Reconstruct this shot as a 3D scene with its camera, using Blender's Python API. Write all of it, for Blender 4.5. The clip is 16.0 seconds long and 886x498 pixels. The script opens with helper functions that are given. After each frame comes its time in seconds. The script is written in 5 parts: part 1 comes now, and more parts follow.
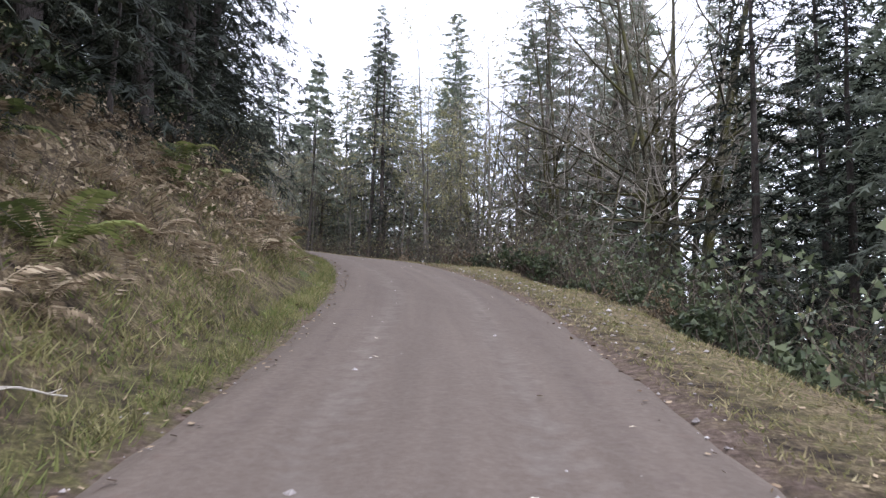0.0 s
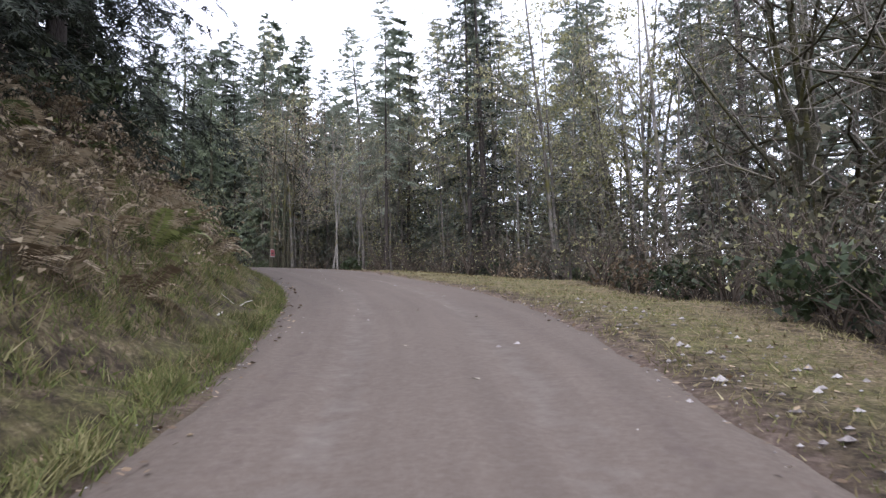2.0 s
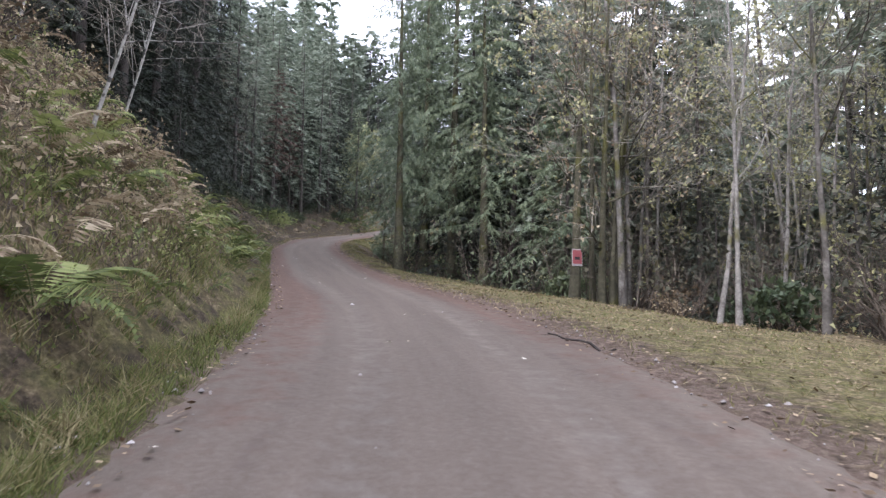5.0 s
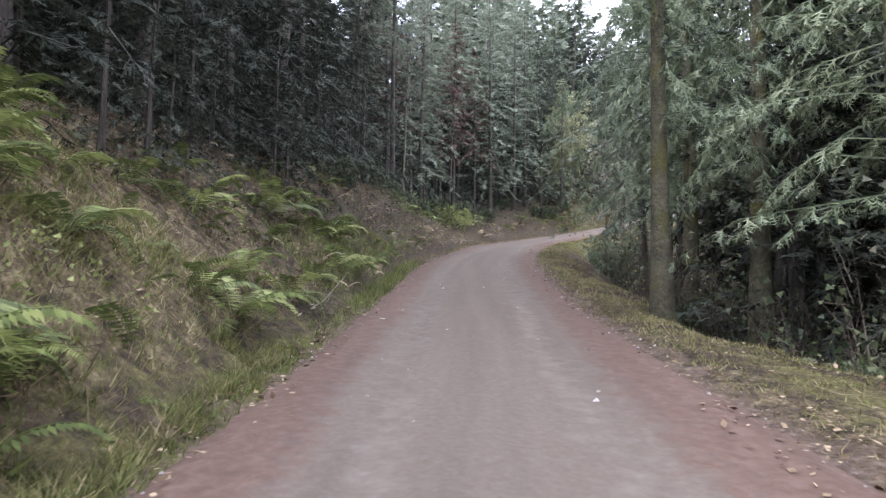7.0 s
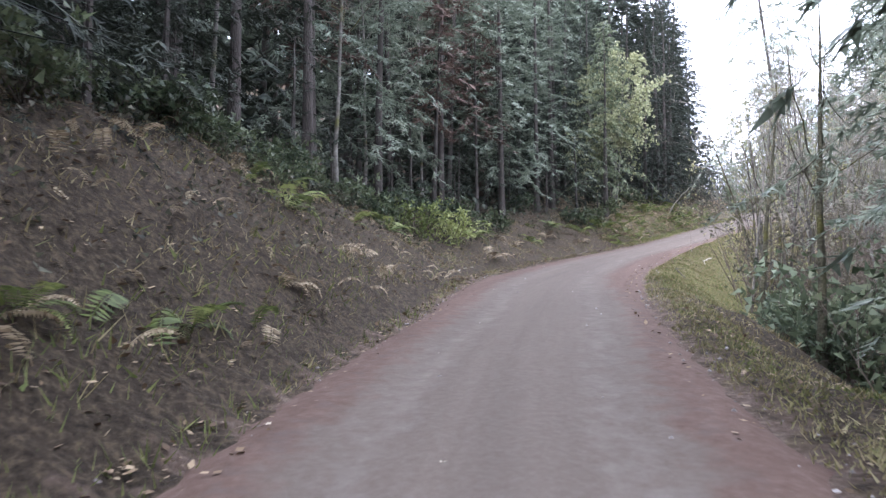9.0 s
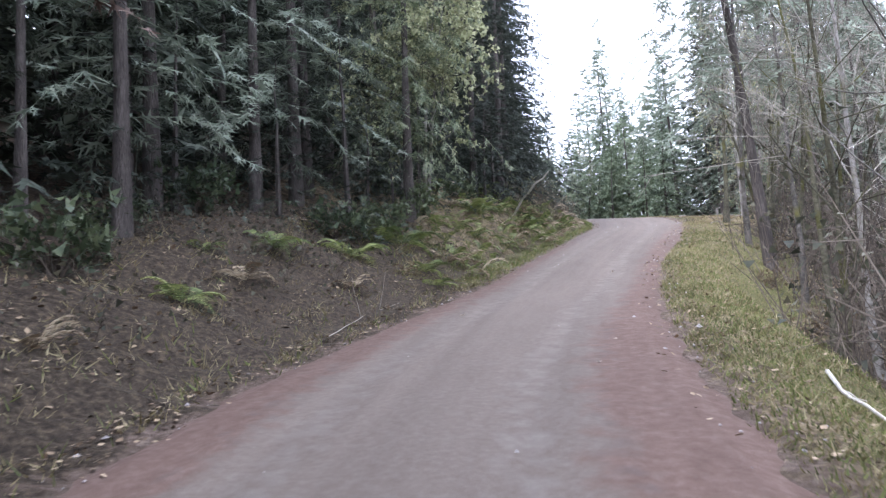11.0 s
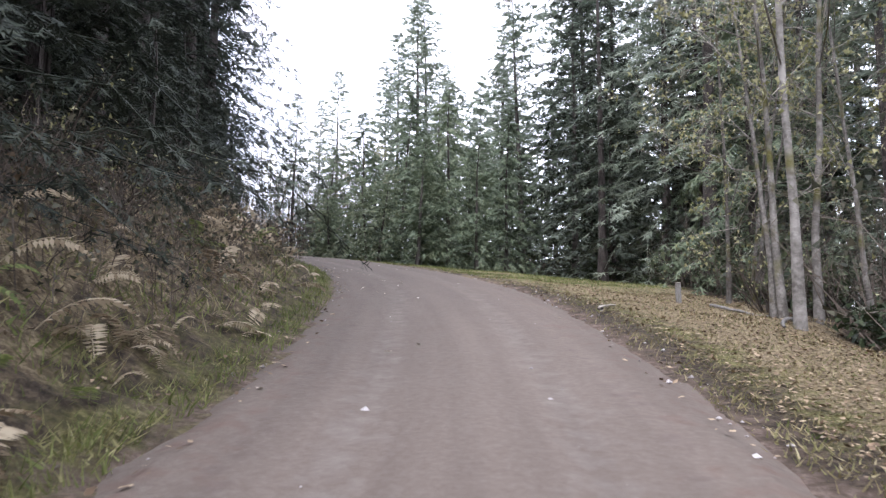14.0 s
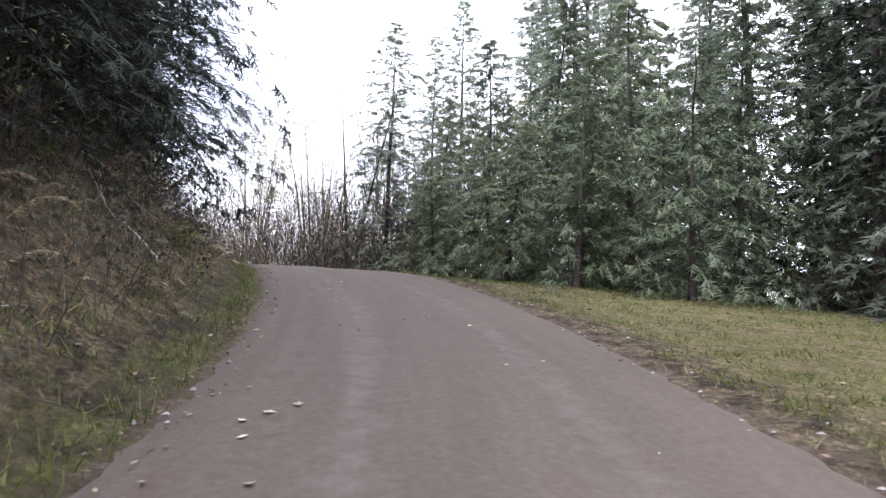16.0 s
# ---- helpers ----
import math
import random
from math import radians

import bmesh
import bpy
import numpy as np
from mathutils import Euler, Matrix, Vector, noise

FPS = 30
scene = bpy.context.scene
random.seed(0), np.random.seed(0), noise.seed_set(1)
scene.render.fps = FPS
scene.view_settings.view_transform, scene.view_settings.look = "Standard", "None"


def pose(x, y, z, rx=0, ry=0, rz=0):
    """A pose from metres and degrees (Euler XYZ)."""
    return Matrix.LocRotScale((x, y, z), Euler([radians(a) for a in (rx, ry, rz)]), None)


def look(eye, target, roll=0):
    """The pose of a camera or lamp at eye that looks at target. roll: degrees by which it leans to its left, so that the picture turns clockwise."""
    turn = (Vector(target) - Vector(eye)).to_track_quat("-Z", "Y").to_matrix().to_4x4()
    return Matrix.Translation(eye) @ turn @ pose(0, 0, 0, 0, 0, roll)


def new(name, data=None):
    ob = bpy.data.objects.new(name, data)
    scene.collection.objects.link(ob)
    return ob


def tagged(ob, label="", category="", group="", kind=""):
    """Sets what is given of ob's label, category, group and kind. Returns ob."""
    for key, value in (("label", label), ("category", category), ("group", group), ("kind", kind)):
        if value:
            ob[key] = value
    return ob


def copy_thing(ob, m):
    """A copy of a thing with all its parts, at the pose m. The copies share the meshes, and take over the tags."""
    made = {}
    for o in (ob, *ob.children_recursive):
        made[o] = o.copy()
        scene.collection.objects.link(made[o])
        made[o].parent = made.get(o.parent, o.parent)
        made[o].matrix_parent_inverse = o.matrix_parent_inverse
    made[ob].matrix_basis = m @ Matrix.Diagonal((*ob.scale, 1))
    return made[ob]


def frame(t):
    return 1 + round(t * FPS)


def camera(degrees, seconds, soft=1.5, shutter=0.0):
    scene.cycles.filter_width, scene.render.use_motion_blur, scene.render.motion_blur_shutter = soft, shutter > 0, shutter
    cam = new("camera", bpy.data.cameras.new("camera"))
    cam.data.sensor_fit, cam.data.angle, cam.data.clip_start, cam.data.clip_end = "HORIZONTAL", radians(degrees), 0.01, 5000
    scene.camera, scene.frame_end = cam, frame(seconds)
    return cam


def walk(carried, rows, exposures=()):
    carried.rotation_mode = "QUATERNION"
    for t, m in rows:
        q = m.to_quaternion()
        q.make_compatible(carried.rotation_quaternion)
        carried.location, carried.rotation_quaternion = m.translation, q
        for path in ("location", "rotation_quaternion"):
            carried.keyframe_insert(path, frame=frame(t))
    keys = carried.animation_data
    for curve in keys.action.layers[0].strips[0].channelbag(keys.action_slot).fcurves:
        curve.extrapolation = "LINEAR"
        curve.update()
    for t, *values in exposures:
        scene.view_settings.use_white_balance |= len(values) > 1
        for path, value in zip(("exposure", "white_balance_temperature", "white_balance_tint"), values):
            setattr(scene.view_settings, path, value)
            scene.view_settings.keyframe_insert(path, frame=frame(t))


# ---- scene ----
EXPOSURE, CLOUD, TINT = 1.11, 14.0, 18
BRIGHTNESS = [(0.0, -0.3, 5850), (1.5, -0.25, 5850), (3.5, 0.0, 5850), (5.0, 0.5, 5850), (7.5, 1.15, 5850), (8.5, 1.2, 5650), (11.0, 0.9, 5500), (12.0, 0.85, 5600), (13.0, 0.5, 5700), (14.0, 0.4, 5850), (16.0, 0.38, 5950)]
FIELD_OF_VIEW = 62.99
PATH = [
    (0.0, 0.000, 0.000, 0.000, 0.62, 6.95, 1.55),
    (0.5, 0.107, 4.369, 0.679, 3.06, 6.54, 1.34),
    (1.0, 0.043, 8.667, 1.276, 5.15, 6.76, 1.18),
    (1.5, -0.185, 12.916, 1.910, 7.45, 6.52, -0.53),
    (2.0, -0.642, 17.136, 2.606, 10.74, 6.44, -1.80),
    (2.5, -1.381, 21.326, 3.298, 14.64, 5.99, -1.33),
    (3.0, -2.416, 25.447, 3.934, 18.77, 5.73, -0.41),
    (3.5, -3.747, 29.418, 4.465, 23.24, 5.46, 0.11),
    (4.0, -5.370, 33.148, 4.971, 28.29, 5.25, 0.51),
    (4.5, -7.250, 36.600, 5.531, 33.23, 4.76, 1.32),
    (5.0, -9.381, 39.793, 6.075, 38.36, 4.69, 1.04),
    (5.5, -11.794, 42.788, 6.528, 43.45, 4.36, 0.92),
    (6.0, -14.495, 45.663, 6.913, 47.71, 4.42, 0.62),
    (6.5, -17.504, 48.446, 7.299, 51.74, 4.50, 0.60),
    (7.0, -20.801, 51.172, 7.712, 54.74, 4.48, 0.72),
    (7.5, -24.320, 53.930, 8.169, 55.96, 4.64, 0.27),
    (8.0, -28.013, 56.779, 8.684, 56.28, 4.89, -0.03),
    (8.5, -31.833, 59.773, 9.281, 55.69, 5.08, -0.42),
    (9.0, -35.773, 62.909, 9.962, 55.21, 5.26, -0.03),
    (9.5, -39.712, 66.307, 10.676, 52.33, 5.23, 0.28),
    (10.0, -43.481, 70.085, 11.373, 47.73, 4.88, -0.07),
    (10.5, -47.007, 74.191, 12.028, 43.63, 4.94, -2.34),
    (11.0, -50.202, 78.501, 12.669, 39.47, 5.73, -2.71),
    (11.5, -52.972, 82.895, 13.340, 35.13, 6.80, -1.52),
    (12.0, -55.294, 87.307, 14.054, 30.75, 7.69, -0.73),
    (12.5, -57.230, 91.687, 14.816, 27.09, 7.99, 0.19),
    (13.0, -58.888, 95.971, 15.632, 24.76, 7.84, 0.37),
    (13.5, -60.430, 100.112, 16.430, 24.43, 7.09, 0.71),
    (14.0, -61.964, 104.111, 17.145, 25.13, 6.90, 0.64),
    (14.5, -63.561, 107.963, 17.790, 26.82, 6.76, 0.51),
    (15.0, -65.292, 111.641, 18.391, 29.65, 6.56, 1.05),
    (15.5, -67.193, 115.146, 18.998, 32.99, 6.32, 0.98),
    (16.0, -69.333, 118.453, 19.639, 37.64, 5.74, 1.61),
]
ROAD = [
    (-2.60, -44.92, -7.25), (-2.08, -35.94, -6.08), (-1.56, -26.95, -4.91), (-1.04, -17.97, -3.74),
    (-0.52, -8.98, -2.57), (0.00, 0.00, -1.40), (0.03, 9.00, -0.08), (-0.76, 17.96, 1.34),
    (-2.80, 26.71, 2.71), (-6.32, 34.98, 3.86), (-11.43, 42.37, 5.07), (-17.81, 48.71, 5.94),
    (-24.84, 54.33, 6.84), (-31.94, 59.86, 7.90), (-38.89, 65.57, 9.13), (-45.18, 71.99, 10.29),
    (-50.64, 79.15, 11.37), (-55.12, 86.94, 12.59), (-58.61, 95.23, 14.09), (-61.78, 103.65, 15.67),
    (-65.42, 111.89, 17.03), (-70.14, 119.53, 18.46), (-76.25, 126.13, 19.73), (-83.36, 131.63, 20.90),
    (-91.31, 135.83, 21.55), (-99.85, 138.61, 21.85), (-108.75, 139.89, 22.0), (-117.74, 139.66, 22.1),
    (-126.68, 138.66, 22.2),
]


def aim(x, y, z, yaw, pitch, roll):
    a, b = radians(yaw), radians(pitch)
    return look((x, y, z), (x - math.sin(a) * math.cos(b), y + math.cos(a) * math.cos(b), z + math.sin(b)), roll)


cam = camera(FIELD_OF_VIEW, 16.0, soft=1.3, shutter=0.07)
walk(cam, [(t, aim(*row)) for t, *row in PATH], exposures=[(t, EXPOSURE + e, k, TINT) for t, e, k in BRIGHTNESS])

# ---- sky and light: a bright, thinly overcast day ----
SUN_ELEVATION, SUN_BEARING = 44, 178
world = bpy.data.worlds.new("world")
scene.world = world
world.use_nodes = True
wn, wl = world.node_tree.nodes, world.node_tree.links
wn.clear()
sky = wn.new("ShaderNodeTexSky")
sky.sky_type, sky.sun_disc = "NISHITA", False
sky.sun_elevation, sky.sun_rotation = radians(SUN_ELEVATION), radians(SUN_BEARING)
coords, cloud, ramp = wn.new("ShaderNodeTexCoord"), wn.new("ShaderNodeTexNoise"), wn.new("ShaderNodeValToRGB")
cloud.inputs["Scale"].default_value, cloud.inputs["Detail"].default_value = 2.6, 7
ramp.color_ramp.elements[0].position, ramp.color_ramp.elements[1].position = 0.34, 0.5
ramp.color_ramp.elements[0].color = (0.45, 0.45, 0.45, 1)
mix, white = wn.new("ShaderNodeMixRGB"), wn.new("ShaderNodeRGB")
white.outputs[0].default_value = (CLOUD * 0.955, CLOUD * 0.98, CLOUD * 1.02, 1)
back, out = wn.new("ShaderNodeBackground"), wn.new("ShaderNodeOutputWorld")
back.inputs["Strength"].default_value = 0.1
wl.new(coords.outputs["Generated"], cloud.inputs["Vector"])
wl.new(cloud.outputs["Fac"], ramp.inputs["Fac"])
wl.new(ramp.outputs["Color"], mix.inputs["Fac"])
wl.new(sky.outputs["Color"], mix.inputs["Color1"])
wl.new(white.outputs["Color"], mix.inputs["Color2"])
wl.new(mix.outputs["Color"], back.inputs["Color"])
wl.new(back.outputs["Background"], out.inputs["Surface"])

sun = bpy.data.lights.new("sun", "SUN")
sun.energy, sun.angle, sun.color = 1.5, radians(12), (1.0, 0.98, 0.955)
new("sun", sun).matrix_world = look((math.sin(radians(SUN_BEARING)) * 60, math.cos(radians(SUN_BEARING)) * 60, 60 * math.tan(radians(SUN_ELEVATION))), (0, 0, 0))


# ---- materials ----
def material(name, colours, scale=4.0, rough=0.85, bump=0.3, bump_scale=None, detail=6.0, island=0.0, thing=0.0, glow=0.0, spots=None, stretch=None):
    """A noise-driven surface: colours from dark to light; island and thing: how far pieces and copies differ; glow: light let through a leaf."""
    m = bpy.data.materials.new(name)
    m.use_nodes = True
    n, l = m.node_tree.nodes, m.node_tree.links
    p = n["Principled BSDF"]
    p.inputs["Roughness"].default_value = rough
    p.inputs["Specular IOR Level"].default_value = 0.25
    geo = n.new("ShaderNodeTexCoord")
    where = geo.outputs["Object"]
    if stretch:
        mp = n.new("ShaderNodeMapping")
        mp.inputs["Scale"].default_value = stretch
        l.new(where, mp.inputs["Vector"])
        where = mp.outputs["Vector"]
    fine, large = n.new("ShaderNodeTexNoise"), n.new("ShaderNodeTexNoise")
    for t, s, d in ((fine, scale * 6, detail), (large, scale, 3.0)):
        t.inputs["Scale"].default_value, t.inputs["Detail"].default_value = s, d
        l.new(where, t.inputs["Vector"])
    add = n.new("ShaderNodeMath")
    add.operation = "MULTIPLY_ADD"
    add.inputs[1].default_value = 0.55
    l.new(large.outputs["Fac"], add.inputs[0])
    half = n.new("ShaderNodeMath")
    half.operation = "MULTIPLY"
    half.inputs[1].default_value = 0.45
    l.new(fine.outputs["Fac"], half.inputs[0])
    l.new(half.outputs[0], add.inputs[2])
    last = add.outputs[0]
    for amount, node, socket in ((island, "ShaderNodeNewGeometry", "Random Per Island"), (thing, "ShaderNodeObjectInfo", "Random")):
        if amount:
            src, ma = n.new(node), n.new("ShaderNodeMath")
            ma.operation = "MULTIPLY_ADD"
            ma.inputs[1].default_value = amount
            sh = n.new("ShaderNodeMath")
            sh.operation = "SUBTRACT"
            sh.inputs[1].default_value = amount / 2
            l.new(src.outputs[socket], ma.inputs[0])
            l.new(last, ma.inputs[2])
            l.new(ma.outputs[0], sh.inputs[0])
            last = sh.outputs[0]
    r = n.new("ShaderNodeValToRGB")
    e = r.color_ramp.elements
    while len(e) < len(colours):
        e.new(0.5)
    for k, c in enumerate(colours):
        e[k].position = 0.3 + 0.4 * k / max(1, len(colours) - 1)
        e[k].color = (*c, 1)
    l.new(last, r.inputs["Fac"])
    colour = r.outputs["Color"]
    if spots:
        (sc, lo, hi, col) = spots
        sn, sr, mx = n.new("ShaderNodeTexNoise"), n.new("ShaderNodeMapRange"), n.new("ShaderNodeMixRGB")
        sn.inputs["Scale"].default_value, sn.inputs["Detail"].default_value = sc, 5
        sr.inputs["From Min"].default_value, sr.inputs["From Max"].default_value = lo, hi
        mx.inputs["Color2"].default_value = (*col, 1)
        l.new(geo.outputs["Object"], sn.inputs["Vector"])
        l.new(sn.outputs["Fac"], sr.inputs["Value"])
        l.new(sr.outputs["Result"], mx.inputs["Fac"])
        l.new(colour, mx.inputs["Color1"])
        colour = mx.outputs["Color"]
    l.new(colour, p.inputs["Base Color"])
    if bump:
        b, bn = n.new("ShaderNodeBump"), n.new("ShaderNodeTexNoise")
        bn.inputs["Scale"].default_value, bn.inputs["Detail"].default_value = bump_scale or scale * 10, 6
        b.inputs["Strength"].default_value, b.inputs["Distance"].default_value = bump, 0.05
        l.new(where, bn.inputs["Vector"])
        l.new(bn.outputs["Fac"], b.inputs["Height"])
        l.new(b.outputs["Normal"], p.inputs["Normal"])
    if glow:
        tr, ms = n.new("ShaderNodeBsdfTranslucent"), n.new("ShaderNodeMixShader")
        ms.inputs["Fac"].default_value = glow
        l.new(colour, tr.inputs["Color"])
        l.new(p.outputs["BSDF"], ms.inputs[1])
        l.new(tr.outputs["BSDF"], ms.inputs[2])
        l.new(ms.outputs["Shader"], n["Material Output"].inputs["Surface"])
    return m


BARK_FIR = material("fir bark", [(0.024, 0.02, 0.018), (0.062, 0.052, 0.046), (0.12, 0.102, 0.092)], 2.5, 0.95, 0.8, 14, stretch=(3, 3, 0.6))
BARK_ALDER = material("mossy alder bark", [(0.045, 0.04, 0.034), (0.12, 0.108, 0.094), (0.27, 0.25, 0.225)], 2.2, 0.9, 0.5, 16, thing=0.25, spots=(1.4, 0.52, 0.66, (0.1, 0.094, 0.03)))
BARK_PALE = material("pale birch bark", [(0.13, 0.12, 0.108), (0.3, 0.283, 0.258), (0.48, 0.46, 0.43)], 2.0, 0.8, 0.3, 12, spots=(5, 0.53, 0.6, (0.06, 0.055, 0.05)))
BARK_MOSS = material("thick moss on bark", [(0.03, 0.027, 0.02), (0.068, 0.063, 0.041), (0.13, 0.12, 0.08)], 2.0, 1.0, 0.9, 18, spots=(1.1, 0.52, 0.62, (0.078, 0.074, 0.026)))
TWIG = material("bare twigs", [(0.1, 0.086, 0.07), (0.2, 0.178, 0.147), (0.33, 0.3, 0.25)], 1.0, 0.9, 0, island=0.25, thing=0.3)
BRUSH = material("dark brown brush", [(0.04, 0.031, 0.024), (0.085, 0.067, 0.052), (0.155, 0.127, 0.1)], 1.0, 0.9, 0, island=0.35)
NEEDLE = material("fir needles", [(0.084, 0.101, 0.073), (0.175, 0.203, 0.15), (0.28, 0.312, 0.232)], 0.7, 0.5, 0, island=0.3, thing=0.25, glow=0.36)
# darker copy of the fir needles: forest shade put into the colour
SHADED_NEEDLE = material("shade-darkened needles", [(0.017, 0.021, 0.016), (0.037, 0.044, 0.032), (0.074, 0.084, 0.06)], 0.7, 0.8, 0, island=0.35, thing=0.25, glow=0.1)
DEAD_NEEDLE = material("rust-brown dead needles", [(0.07, 0.045, 0.035), (0.13, 0.09, 0.07), (0.2, 0.145, 0.12)], 0.7, 0.8, 0, island=0.3, glow=0.2)
CEDAR = material("cedar sprays", [(0.06, 0.08, 0.05), (0.125, 0.154, 0.092), (0.21, 0.24, 0.145)], 0.7, 0.5, 0, island=0.3, thing=0.2, glow=0.3)
PALE_CEDAR = material("pale cedar sprays", [(0.07, 0.09, 0.05), (0.15, 0.175, 0.1), (0.27, 0.29, 0.18)], 0.7, 0.5, 0, island=0.35, glow=0.35)
LEAF_YOUNG = material("pale young leaves", [(0.19, 0.2, 0.1), (0.33, 0.34, 0.18), (0.5, 0.5, 0.3)], 1.0, 0.55, 0, island=0.4, glow=0.4)
BUDS = material("yellow-green young leaves", [(0.15, 0.15, 0.06), (0.29, 0.28, 0.13), (0.46, 0.44, 0.25)], 1.0, 0.6, 0, island=0.4, thing=0.2, glow=0.4)
SHRUB_LEAF = material("evergreen shrub leaves", [(0.03, 0.043, 0.021), (0.066, 0.085, 0.043), (0.125, 0.145, 0.075)], 1.5, 0.45, 0, island=0.4, thing=0.3, glow=0.25)
BRUSH_LEAF = material("dull brown-green brush leaves", [(0.03, 0.032, 0.02), (0.07, 0.07, 0.044), (0.13, 0.12, 0.08)], 1.5, 0.6, 0, island=0.4, glow=0.2)
FERN_GREEN = material("sword fern green", [(0.075, 0.096, 0.03), (0.158, 0.188, 0.06), (0.29, 0.315, 0.115)], 1.5, 0.55, 0, island=0.3, thing=0.5, glow=0.3)
FERN_BROWN = material("withered bracken", [(0.11, 0.08, 0.048), (0.25, 0.192, 0.122), (0.45, 0.37, 0.255)], 1.5, 0.8, 0, island=0.4, thing=0.5, glow=0.3)
GRASS = material("yellowed verge grass", [(0.092, 0.089, 0.037), (0.18, 0.168, 0.07), (0.31, 0.28, 0.132)], 0.5, 0.7, 0, island=0.35, glow=0.3)
GRASS_GREEN = material("fresh green grass", [(0.062, 0.077, 0.022), (0.128, 0.148, 0.043), (0.225, 0.236, 0.085)], 0.5, 0.65, 0, island=0.35, glow=0.3)
PALE_WOOD = material("weathered pale wood", [(0.26, 0.23, 0.19), (0.42, 0.38, 0.32), (0.6, 0.56, 0.5)], 3, 0.85, 0.4, thing=0.3, stretch=(4, 4, 4))
GREY_WOOD = material("grey post wood", [(0.11, 0.102, 0.09), (0.19, 0.178, 0.16), (0.29, 0.275, 0.25)], 6, 0.9, 0.5, stretch=(6, 6, 1))
PLATE = material("faded sign plate", [(0.26, 0.24, 0.23), (0.34, 0.32, 0.31), (0.42, 0.4, 0.39)], 5, 0.5, 0.05)
SIGN_RED = material("faded red print", [(0.2, 0.05, 0.055), (0.27, 0.075, 0.08), (0.33, 0.11, 0.112)], 5, 0.5, 0)
SIGN_BLACK = material("black print", [(0.02, 0.02, 0.02), (0.03, 0.03, 0.03), (0.05, 0.05, 0.05)], 5, 0.5, 0)
GRASS_DRY = material("dry grass and stalks", [(0.13, 0.105, 0.05), (0.25, 0.205, 0.105), (0.38, 0.33, 0.19)], 0.5, 0.8, 0, island=0.4, glow=0.25)
LEAF_DEAD = material("fallen leaves", [(0.09, 0.058, 0.034), (0.185, 0.128, 0.078), (0.33, 0.25, 0.16)], 2.0, 0.75, 0, island=0.6)
LEAF_PALE = material("pale dry leaf", [(0.36, 0.3, 0.22), (0.52, 0.46, 0.37), (0.68, 0.63, 0.55)], 12, 0.7, 0, thing=0.5)
STONE = material("road stones", [(0.16, 0.14, 0.13), (0.28, 0.25, 0.235), (0.42, 0.39, 0.37)], 5, 0.85, 0.3, island=0.4)


